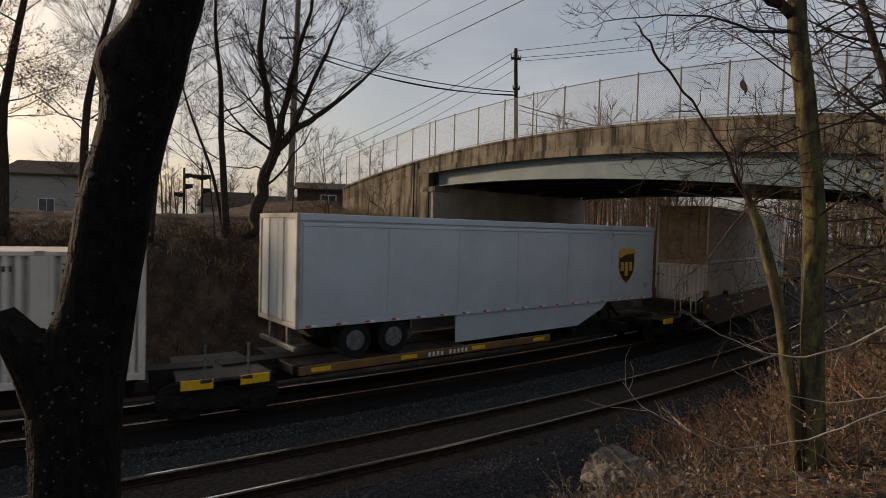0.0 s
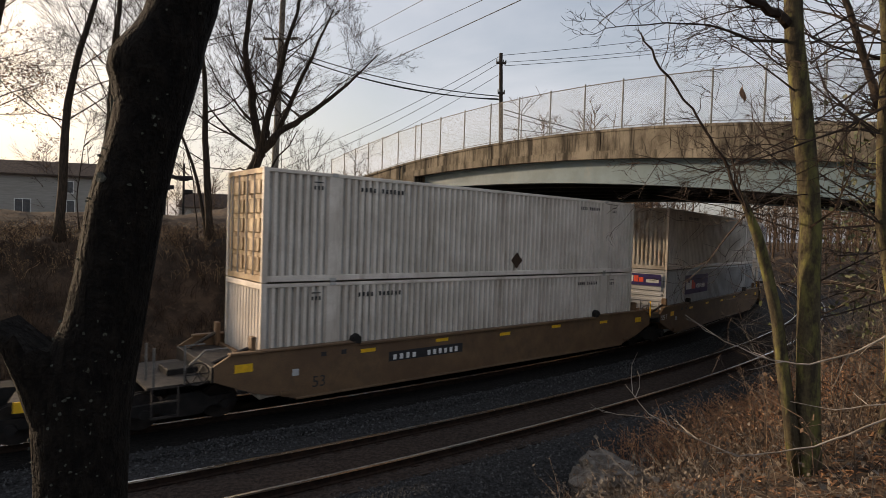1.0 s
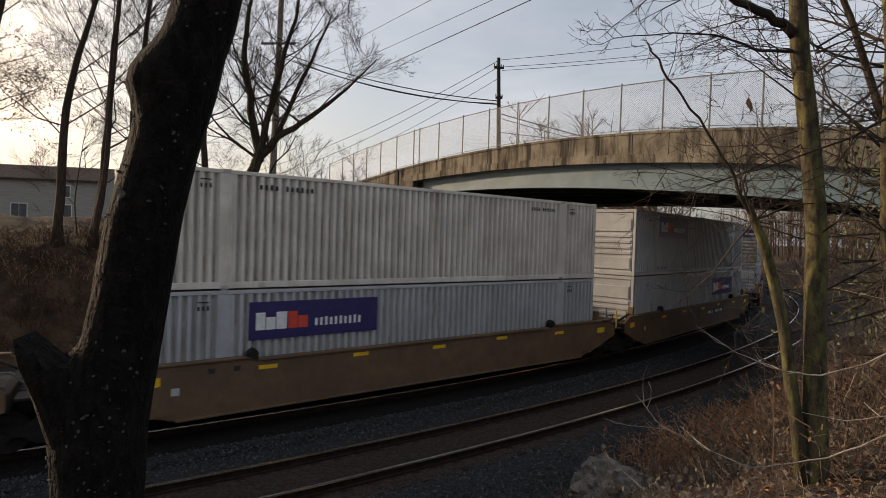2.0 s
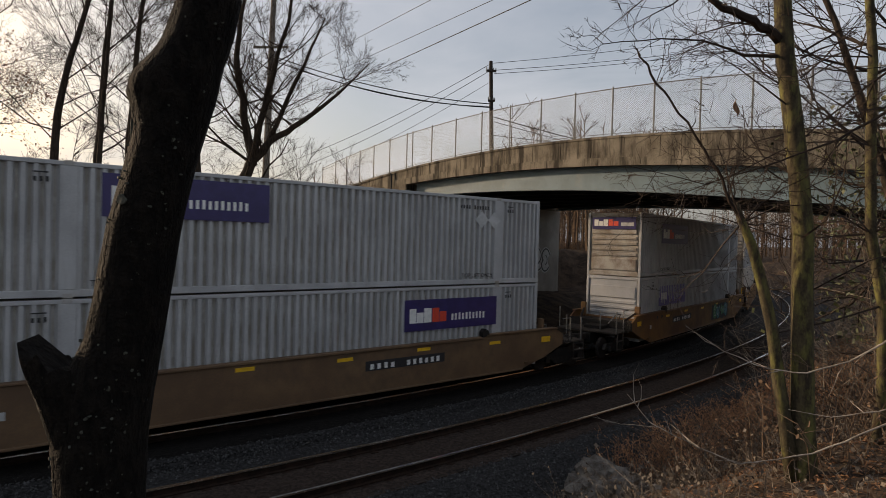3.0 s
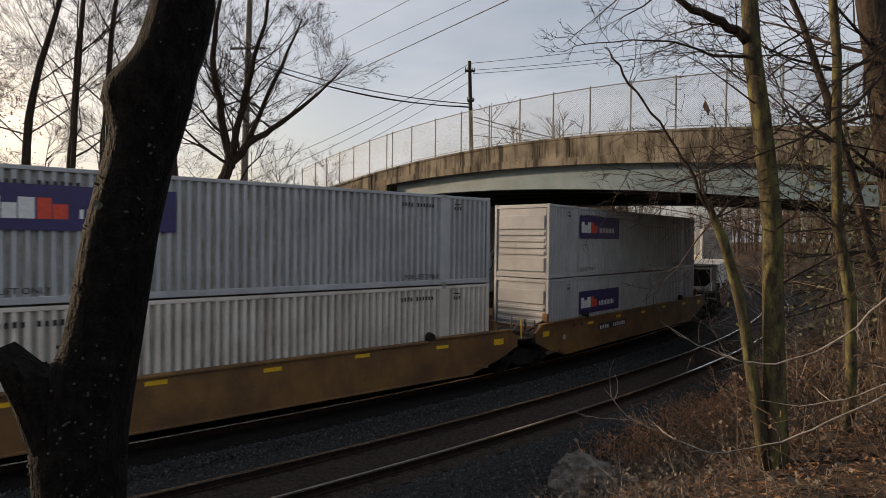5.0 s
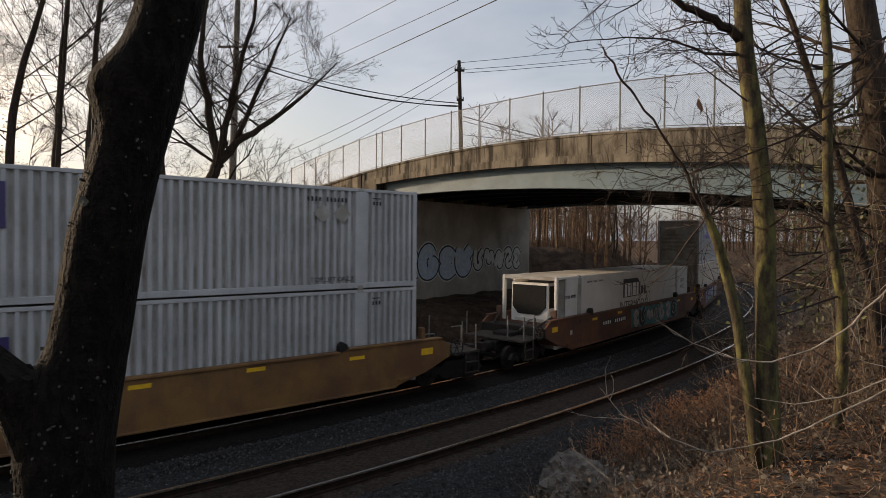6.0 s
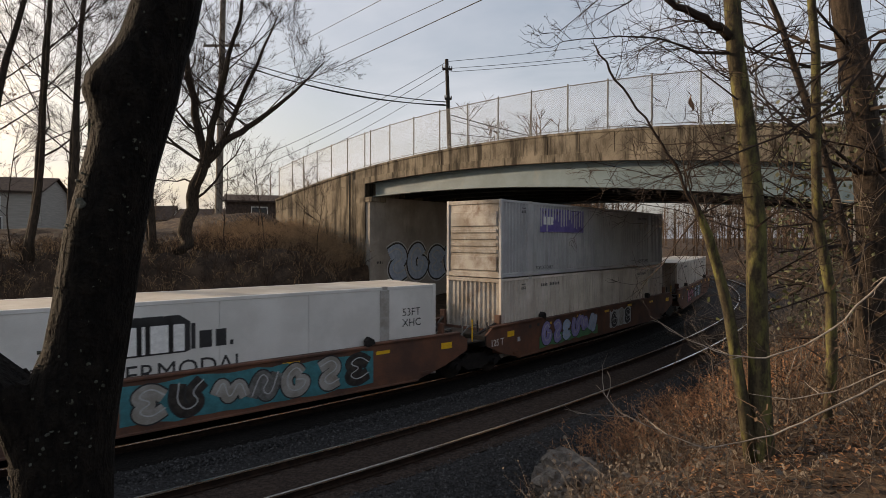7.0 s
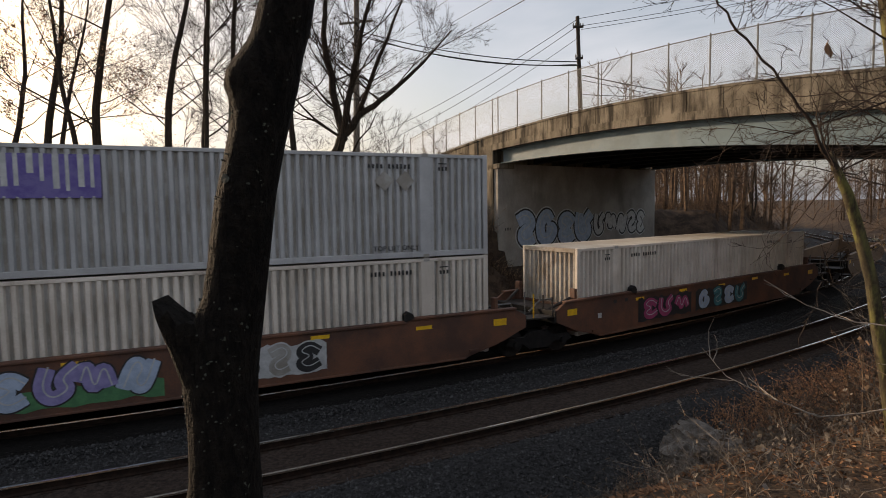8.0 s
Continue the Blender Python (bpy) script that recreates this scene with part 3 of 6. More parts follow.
def end_wall(owner, style, mat, at):
    """The wall at the end x = at (+-), in one of three styles."""
    sg = -1 if at < 0 else 1
    x = at - sg * 0.03
    if style == "upright":
        sh = Shape()
        pts = wave(-1.13, 1.13, 0.04, 0.2)
        rings = [[(x - sg * d, y, 0.19), (x - sg * d, y, 2.74)] for y, d in pts]
        for r in rings:
            sh.v.extend(r)
        for i in range(len(rings) - 1):
            f = (2 * i, 2 * i + 2, 2 * i + 3, 2 * i + 1)
            sh.f.append(f if sg > 0 else f[::-1])
        part("end_wall", sh, mat, owner)
    elif style == "ribbed":
        lo, hi = sorted((x - sg * 0.04, x))
        wall = part("end_wall", Shape().box(lo, hi, -1.13, 1.13, 0.19, 2.74), mat, owner)
        z = 0.26
        rl, rh = sorted((x, x + sg * 0.055))
        for h in (0.62, 0.22, 0.22, 0.22, 0.22, 0.62):
            part("rib_panel", Shape().box(rl, rh, -1.08, 1.08, z, z + h - 0.08), mat, wall, bevel=0.02)
            z += h + 0.03
        return wall
    else:
        for s in (-1, 1):
            lo, hi = sorted((x - sg * 0.04, x))
            y0, y1 = sorted((s * 0.01, s * 1.13))
            door = part("door", Shape().box(lo, hi, y0, y1, 0.19, 2.74), mat, owner)
            z = 0.28
            rl, rh = sorted((x, x + sg * 0.045))
            for i in range(5):
                part("door_panel", Shape().box(rl, rh, min(s * 0.08, s * 1.06), max(s * 0.08, s * 1.06), z, z + 0.36), mat, door, bevel=0.015)
                z += 0.49
            for k in (0.30, 0.78):
                part("locking_bar", Shape().tube([(x + sg * 0.075, s * k, 0.16), (x + sg * 0.075, s * k, 2.76)], 0.022, 6), M_POST, door, "galvanised locking bar")


def container(label, base, side_mat, style="upright", end_mat=None, smooth_side=False, group="stacked containers"):
    c = thing("container", label, "shipping container", group)
    part("shell", Shape().box(-7.25 if smooth_side else -7.97, 7.97, -1.2, 1.2, 0.14, 2.82), M_POST, c)
    for sg in (-1, 1):
        if smooth_side:
            y0, y1 = sorted((sg * 1.23, sg * 1.28))
            for a, e in ((-7.25, -6.27), (-5.93, -3.6), (-3.59, -1.2), (-1.19, 1.2), (1.21, 3.6), (3.61, 5.93), (6.27, 7.95)):
                part("side_panel", Shape().box(a, e, y0, y1, 0.17, 2.79), side_mat, c)
        else:
            part("side_wall", corrugated_side(sg), side_mat, c)
        y0, y1 = sorted((sg * 1.18, sg * 1.295))
        part("top_rail", Shape().box(-7.95, 7.95, y0, y1, 2.785, 2.88), side_mat, c, bevel=0.01)
        part("bottom_rail", Shape().box(-7.95, 7.95, y0, y1, 0.02, 0.175), side_mat, c, bevel=0.01)
        for x in (-6.1, 6.1):
            post = part("lift_post", Shape().box(x - 0.165, x + 0.165, y0, y1 + 0.001 * sg if sg > 0 else y1, 0.175, 2.785), M_POST if smooth_side else side_mat, c, bevel=0.008)
            for z in (0.0, 2.80):
                part("corner_casting", Shape().box(x - 0.09, x + 0.09, sg * 1.302 - 0.1 if sg > 0 else -1.302, sg * 1.302 if sg > 0 else -1.202, z, z + 0.096), M_POST, post)
        for x in (-8.0, 8.0):
            part("corner_post", Shape().box(x - 0.075, x + 0.075, y0, y1, 0.0, TALL), side_mat, c, bevel=0.012)
    part("roof", Shape().box(-7.95, 7.95, -1.2, 1.2, 2.83, 2.878), M_ROOF, c)
    for x in (-8.0, 8.0):
        part("end_header", Shape().box(x - 0.07, x + 0.07, -1.18, 1.18, 2.74, 2.885), end_mat or side_mat, c, bevel=0.01)
        part("end_sill", Shape().box(x - 0.07, x + 0.07, -1.18, 1.18, 0.01, 0.19), end_mat or side_mat, c, bevel=0.01)
    end_wall(c, style, end_mat or side_mat, -8.06)
    end_wall(c, "upright", side_mat, 8.06)
    MOVERS.append((c, base[0]))
    for o in c.children:
        o.matrix_basis = Matrix.Translation((0, 0, base[1])) @ o.matrix_basis
    return c


NEAR = -WIDE / 2 - 0.006


def marks(c, z, unit_bars=True, top_lift=False, wtp=True):
    """Small stencilled writing on the near side."""
    if wtp:
        for x in (-6.72, 6.5):
            part("stencil", bars(x, z + 2.42, 0.32, 0.13, 3, NEAR), M_BLACK, c, kind="stuff")
            part("stencil", Shape().box(x, x + 0.26, NEAR - 0.004, NEAR, z + 2.60, z + 2.63), M_BLACK, c)
    if unit_bars:
        part("stencil", bars(-5.3, z + 2.46, 1.5, 0.15, 11, NEAR, skip=(4,)), M_BLACK, c, kind="stuff")
        part("stencil", bars(4.45, z + 2.46, 1.25, 0.15, 11, NEAR, skip=(4,)), M_BLACK, c, kind="stuff")
    if top_lift:
        for x in (-5.7, 4.55):
            ob = part("stencil", letters("TOP LIFT ONLY", 0.19, M_BLACK), None, c)
            ob.matrix_basis = pose(x, NEAR, z + 0.24)


def carrier_sign(c, x, z, faded=False, wide=3.7, high=0.95):
    """A purple sign with plain white and orange blocks."""
    y = NEAR
    if faded:
        rng = random.Random(round(x * 100) + round(z * 100))
        sg = part("sign", Shape().box(x, x + wide, y - 0.003, y + 0.002, z, z + high), M_VIOLET_SIGN, c, "faded purple sign peeling off corrugations")
        n = round(wide / 0.225)
        for i in range(n):
            a = x + (i + 0.12) * wide / n
            low = z + high * rng.uniform(0.05, 0.6)
            part("peeled_strip", Shape().box(a, a + rng.uniform(0.06, 0.12), y - 0.007, y - 0.003, low, z + high), M_PALE, sg)
            if rng.random() < 0.6:
                part("peeled_strip", Shape().box(a + 0.02, a + 0.07, y - 0.007, y - 0.003, z, z + high * rng.uniform(0.02, 0.05)), M_PALE, sg)
        for k in (0.25, 0.55, 0.82):
            part("block", Shape().box(x + k, x + k + 0.2, y - 0.012, y - 0.008, z + 0.30, z + 0.62), M_WHITE, sg)
        return
    sg = part("sign", Shape().box(x, x + wide, y - 0.006, y + 0.002, z, z + high), M_PURPLE, c, "dark purple sign with white and orange shapes")
    h = 0.44
    q = z + 0.24
    for i, (a, w, k, m) in enumerate(((0.18, 0.24, 1.0, M_WHITE), (0.44, 0.25, 0.72, M_WHITE), (0.71, 0.28, 1.0, M_WHITE), (1.03, 0.25, 1.0, M_ORANGE), (1.30, 0.27, 0.72, M_ORANGE))):
        part("block", Shape().box(x + a, x + a + w, y - 0.010, y - 0.006, q, q + h * k), m, sg)
    part("lettering_row", bars(x + 1.78, q + 0.02, 1.45, 0.26, 10, y - 0.006), M_WHITE, sg, kind="stuff")


def end_sign(c, z, x=-8.13):
    sg = part("end_sign", Shape().box(x - 0.004, x, -1.05, 1.05, z + 2.14, z + 2.68), M_PURPLE, c, "dark purple sign")
    for a, w, h, m in ((0.95, 0.2, 0.3, M_WHITE), (0.72, 0.2, 0.22, M_WHITE), (0.5, 0.22, 0.3, M_WHITE), (0.25, 0.22, 0.3, M_ORANGE), (0.0, 0.22, 0.22, M_ORANGE)):
        part("block", Shape().box(x - 0.008, x - 0.004, a - w, a, z + 2.28, z + 2.28 + h), m, sg)
    part("block", Shape().box(x - 0.008, x - 0.004, -0.95, -0.35, z + 2.28, z + 2.44), M_PALE, sg)


# -- railway cars --
def bogie(owner, x, frame_mat):
    b = part("bogie", Shape().box(x - 0.22, x + 0.22, -0.95, 0.95, 0.42, 0.72), M_DARK, owner, "dark cast steel bogie")
    for s in (-1, 1):
        y = s * 1.0
        prof = [(-1.25, 0.42), (-1.1, 0.62), (-0.55, 0.62), (-0.3, 0.78), (0.3, 0.78), (0.55, 0.62), (1.1, 0.62), (1.25, 0.42), (0.95, 0.34), (0.6, 0.42), (0.35, 0.24), (-0.35, 0.24), (-0.6, 0.42), (-0.95, 0.34)]
        n = len(prof)
        sh = Shape()
        sh.loft([[(x + px, y - 0.07, pz) for px, pz in prof], [(x + px, y + 0.07, pz) for px, pz in prof]])
        part("side_frame", sh, M_DARK, b)
        for k in (-0.22, 0, 0.22):
            part("spring", Shape().tube([(x + k, y - 0.02 * s, 0.28), (x + k, y - 0.02 * s, 0.5)], 0.07, 8), M_DECK, b)
        for ax in (-0.88, 0.88):
            w = Shape()
            w.disc((x + ax, s * 0.745, 0.42), (0, 1, 0), 0.42, 0.10, 24).disc((x + ax, s * 0.70, 0.42), (0, 1, 0), 0.445, 0.03, 24)
            part("wheel", w, M_WHEEL, b)
            part("bearing", Shape().disc((x + ax, s * 1.1, 0.42), (0, 1, 0), 0.11, 0.14, 12), M_DARK, b)
    for ax in (-0.88, 0.88):
        part("axle", Shape().tube([(x + ax, -0.7, 0.42), (x + ax, 0.7, 0.42)], 0.08, 8), M_DARK, b)


def plate(profile, y0, y1):
    return Shape().loft([[(x, y0, z) for x, z in profile], [(x, y1, z) for x, z in profile]])


def coupling(owner, x, sg):
    """Coupler, hoses, handrails and brake wheel at a free end."""
    lo, hi = sorted((x, x + sg * 1.5))
    d = part("draft_gear", Shape().box(lo, hi, -0.28, 0.28, 0.60, 0.98), M_DARK, owner, bevel=0.02)
    lo, hi = sorted((x + sg * 1.5, x + sg * 2.05))
    part("coupler", Shape().box(lo, hi, -0.13, 0.13, 0.72, 0.95).box(*sorted((x + sg * 1.95, x + sg * 2.2)), -0.2, 0.2, 0.68, 1.0), M_WHEEL, d, bevel=0.02)
    part("air_hose", Shape().tube([(x + sg * 1.3, -0.35, 0.62), (x + sg * 1.7, -0.36, 0.36), (x + sg * 2.1, -0.3, 0.4)], 0.03, 6), M_RUBBER, d)
    lo, hi = sorted((x - sg * 0.1, x + sg * 1.35))
    deck = part("end_platform", Shape().box(lo, hi, -1.35, 1.35, 1.02, 1.08), M_DECK, owner, "worn steel end platform")
    for y in (-1.32, 1.32, -0.6):
        part("handrail", Shape().tube([(x + sg * 1.2, y, 1.05), (x + sg * 1.2, y, 1.95)], 0.026, 6), M_GALV, deck)
    part("handrail", Shape().tube([(x + sg * 0.55, -1.34, 1.05), (x + sg * 0.55, -1.34, 1.95), (x + sg * 0.12, -1.34, 1.95)], 0.026, 6), M_GALV, deck)
    for z in (0.38, 0.72):
        part("step", Shape().box(*sorted((x + sg * 0.7, x + sg * 1.25)), -1.46, -1.34, z, z + 0.03), M_DECK, deck)
    part("step_hanger", Shape().box(*sorted((x + sg * 0.68, x + sg * 0.72)), -1.42, -1.38, 0.38, 1.05), M_DECK, deck)
    part("step_hanger", Shape().box(*sorted((x + sg * 1.23, x + sg * 1.27)), -1.42, -1.38, 0.38, 1.05), M_DECK, deck)
    wheel = Shape()
    pts = [(x + sg * 0.3 + 0.26 * math.cos(k * math.tau / 16), -1.42, 1.28 + 0.26 * math.sin(k * math.tau / 16)) for k in range(17)]
    wheel.tube(pts, 0.022, 6)
    for k in range(3):
        a = k * math.pi / 3
        wheel.tube([(x + sg * 0.3 - 0.25 * math.cos(a), -1.42, 1.28 - 0.25 * math.sin(a)), (x + sg * 0.3 + 0.25 * math.cos(a), -1.42, 1.28 + 0.25 * math.sin(a))], 0.014, 5)
    part("brake_wheel", wheel, M_DECK, deck, "round hand brake wheel")


def well_car(key, label, paint, front, rear, number=True, stencil=None, yellow=M_YELLOW):
    """One unit of a stack car. front and rear: 'coupled' or 'shared'."""
    c = thing("well_car", label, "railway car", "stack cars")
    top = [(-9.25, 1.42), (-8.9, 1.62), (-5.55, 1.66), (-5.35, 1.58), (5.35, 1.58), (5.55, 1.66), (8.9, 1.62), (9.25, 1.42)]
    low = [(9.25, 1.05), (8.3, 0.66), (7.2, 0.37), (-7.2, 0.37), (-8.3, 0.66), (-9.25, 1.05)]
    for s in (-1, 1):
        y0, y1 = sorted((s * 1.42, s * 1.50))
        sill = part("side_sill", plate(top + low, y0, y1), paint, c)
        y2, y3 = sorted((s * 1.36, s * 1.56))
        part("top_chord", Shape().box(-5.35, 5.35, y2, y3, 1.55, 1.62), paint, sill, bevel=0.012)
        part("bottom_chord", Shape().box(-7.2, 7.2, min(s * 1.30, s * 1.54), max(s * 1.30, s * 1.54), 0.33, 0.39), paint, sill, bevel=0.012)
        for sx in (-1, 1):
            part("top_chord", Shape().box(*sorted((sx * 5.5, sx * 8.9)), y2, y3, 1.63, 1.69), paint, sill, bevel=0.012)
            part("guide", plate([(sx * 5.32, 1.60), (sx * 5.32, 1.78), (sx * 5.42, 1.88), (sx * 5.56, 1.80), (sx * 5.60, 1.66)][::sx], y2, y3), M_DARK, sill)
            part("jack_pad", Shape().box(*sorted((sx * 7.3, sx * 7.6)), min(s * 1.50, s * 1.56), max(s * 1.50, s * 1.56), 0.52, 0.60), paint, sill)
        if s < 0:
            for i, x in enumerate((-5.05, -2.4, 0.35, 3.0, 5.9)):
                part("reflector", Shape().box(x - 0.24, x + 0.24, -1.508, -1.50, 1.33 + 0.05 * (i % 2), 1.43 + 0.05 * (i % 2)), yellow, sill, "yellow reflector")
            for x in (-7.75 if stencil and stencil[0].startswith("125") else -8.55, 8.35):
                part("reflector", Shape().box(x - 0.22, x + 0.22, -1.508, -1.50, 1.20, 1.40), yellow, sill, "yellow reflector")
            part("placard", Shape().box(-7.3, -7.12, -1.506, -1.50, 0.95, 1.12), M_PALE, sill)
            for x in (-6.5, -5.9):
                part("stencil", Shape().box(x, x + 0.16, -1.506, -1.50, 1.36, 1.48), M_BLACK, sill)
            if number:
                nx = 1.0 if key == "D" else -4.35
                pl = part("number_panel", Shape().box(nx, nx + 2.8, -1.506, -1.50, 0.98, 1.26), M_BLACK, sill, "black panel with white characters")
                part("character_row", bars(nx + 0.15, 1.02, 0.92, 0.19, 4, -1.506), M_WHITE, pl, kind="stuff")
                part("character_row", bars(nx + 1.4, 1.02, 1.3, 0.19, 6, -1.506), M_WHITE, pl, kind="stuff")
            if stencil:
                ob = part("stencil", letters(stencil[0], stencil[1], stencil[3]), None, sill)
                ob.matrix_basis = pose(stencil[2], -1.504, stencil[4])
    for x in np.arange(-7.2, 7.3, 1.8):
        part("floor_beam", Shape().box(x - 0.15, x + 0.15, -1.42, 1.42, 0.34, 0.408), M_DARK, c)
    for sg in (-1, 1):
        lo, hi = sorted((sg * 8.2, sg * 9.2))
        part("end_bulkhead", Shape().box(*sorted((sg * 8.16, sg * 8.26)), -1.42, 1.42, 0.6, 1.45), paint, c, bevel=0.01)
        part("end_deck", Shape().box(lo, hi, -1.40, 1.40, 1.28, 1.36), M_DECK, c, bevel=0.01)
        part("end_beam", Shape().box(*sorted((sg * 9.1, sg * 9.3)), -1.48, 1.48, 1.02, 1.40), M_DARK, c, bevel=0.015)
        part("center_sill", Shape().box(*sorted((sg * 8.2, sg * 10.0)), -0.42, 0.42, 0.72, 1.22), M_DARK, c, bevel=0.02)
        for y in (-1, 1):
            part("container_guide", Shape().box(*sorted((sg * 8.22, sg * 8.34)), min(y * 1.18, y * 1.42), max(y * 1.18, y * 1.42), 1.36, 2.02), paint, c, bevel=0.02)
            part("brace", Shape().tube([(sg * 9.15, y * 1.0, 1.38), (sg * 8.36, y * 1.25, 1.72)], 0.05, 6), M_DECK, c)
        part("pipe", Shape().tube([(sg * 8.4, -0.5, 1.40), (sg * 8.7, -0.7, 1.66), (sg * 9.2, -0.7, 1.66), (sg * 9.5, -0.5, 1.3)], 0.03, 6), M_GALV, c)
    if front == "coupled":
        bogie(c, -9.75, paint)
        coupling(c, -9.3, -1)
    if rear == "coupled":
        bogie(c, 9.75, paint)
        coupling(c, 9.3, 1)
    else:
        bogie(c, 10.05, paint)
        part("articulation", Shape().box(9.3, 10.6, -0.5, 0.5, 0.78, 1.15).disc((10.05, 0, 1.05), (0, 0, 1), 0.55, 0.2, 18), M_DARK, c)
        part("walkway", Shape().box(9.35, 10.75, -1.3, -0.7, 1.20, 1.25), M_DECK, c)
        for y in (-1.25, -0.75):
            part("handrail", Shape().tube([(9.7, y, 1.2), (9.7, y, 2.0)], 0.026, 6), M_YELLOW if y < -1 else M_GALV, c)
            part("handrail", Shape().tube([(10.4, y, 1.2), (10.4, y, 1.85)], 0.026, 6), M_DECK, c)
    MOVERS.append((c, CARS[key]))
    return c


def spine_car(key, label):
    c = thing("spine_car", label, "railway car", "spine cars")
    part("spine", plate([(-9.6, 0.72), (-9.6, 1.12), (9.6, 1.12), (9.6, 0.72), (8.2, 0.5), (-8.2, 0.5)], -0.32, 0.32), M_DARK, c)
    for x in (-8.0, -6.1, -3.0, 0.0, 3.0, 6.1, 8.0):
        part("cross_arm", Shape().box(x - 0.14, x + 0.14, -1.32, 1.32, 0.86, 1.10), M_DARK, c, bevel=0.015)
    for y in (-1, 1):
        sill = part("edge_beam", Shape().box(-8.0, 1.5, min(y * 1.30, y * 1.42), max(y * 1.30, y * 1.42), 0.84, 1.06), M_YELLOW_CAR, c, bevel=0.012)
        if y < 0:
            for x in (-7.4, -4.6, -1.9, 0.9):
                part("reflector", Shape().box(x - 0.28, x + 0.28, -1.426, -1.42, 0.90, 1.02), M_YELLOW, sill, "yellow reflector")
            part("character_row", bars(-3.9, 0.88, 1.6, 0.16, 10, -1.42, skip=(4,)), M_WHITE, sill, kind="stuff")
    part("wheel_deck", Shape().box(-8.0, -2.4, -1.30, 1.30, 1.02, 1.08), M_DECK, c)
    for sg in (-1, 1):
        d = part("end_platform", Shape().box(*sorted((sg * 8.7, sg * 10.4)), -1.38, 1.38, 0.98, 1.06), M_DECK, c, bevel=0.01)
        part("end_panel", Shape().box(*sorted((sg * 8.8, sg * 9.5)), -1.44, -1.39, 0.84, 1.06), M_YELLOW, d, "yellow end marking")
        part("handrail", Shape().tube([(sg * 10.3, -1.3, 1.05), (sg * 10.3, -1.3, 1.85)], 0.026, 6), M_GALV, d)
        bogie(c, sg * 9.6, M_DARK)
    part("coupler", Shape().box(10.2, 11.2, -0.14, 0.14, 0.72, 0.96), M_WHEEL, c)
    MOVERS.append((c, CARS[key]))
    return c


def hitch(c, x):
    part("hitch", Shape().tube([(x, -0.5, 1.08), (x + 0.3, -0.12, 1.95)], 0.06, 6).tube([(x, 0.5, 1.08), (x + 0.3, 0.12, 1.95)], 0.06, 6).tube([(x + 1.3, 0, 1.08), (x + 0.3, 0, 1.95)], 0.06, 6).box(x, x + 0.7, -0.45, 0.45, 1.93, 2.03), M_DARK, c)


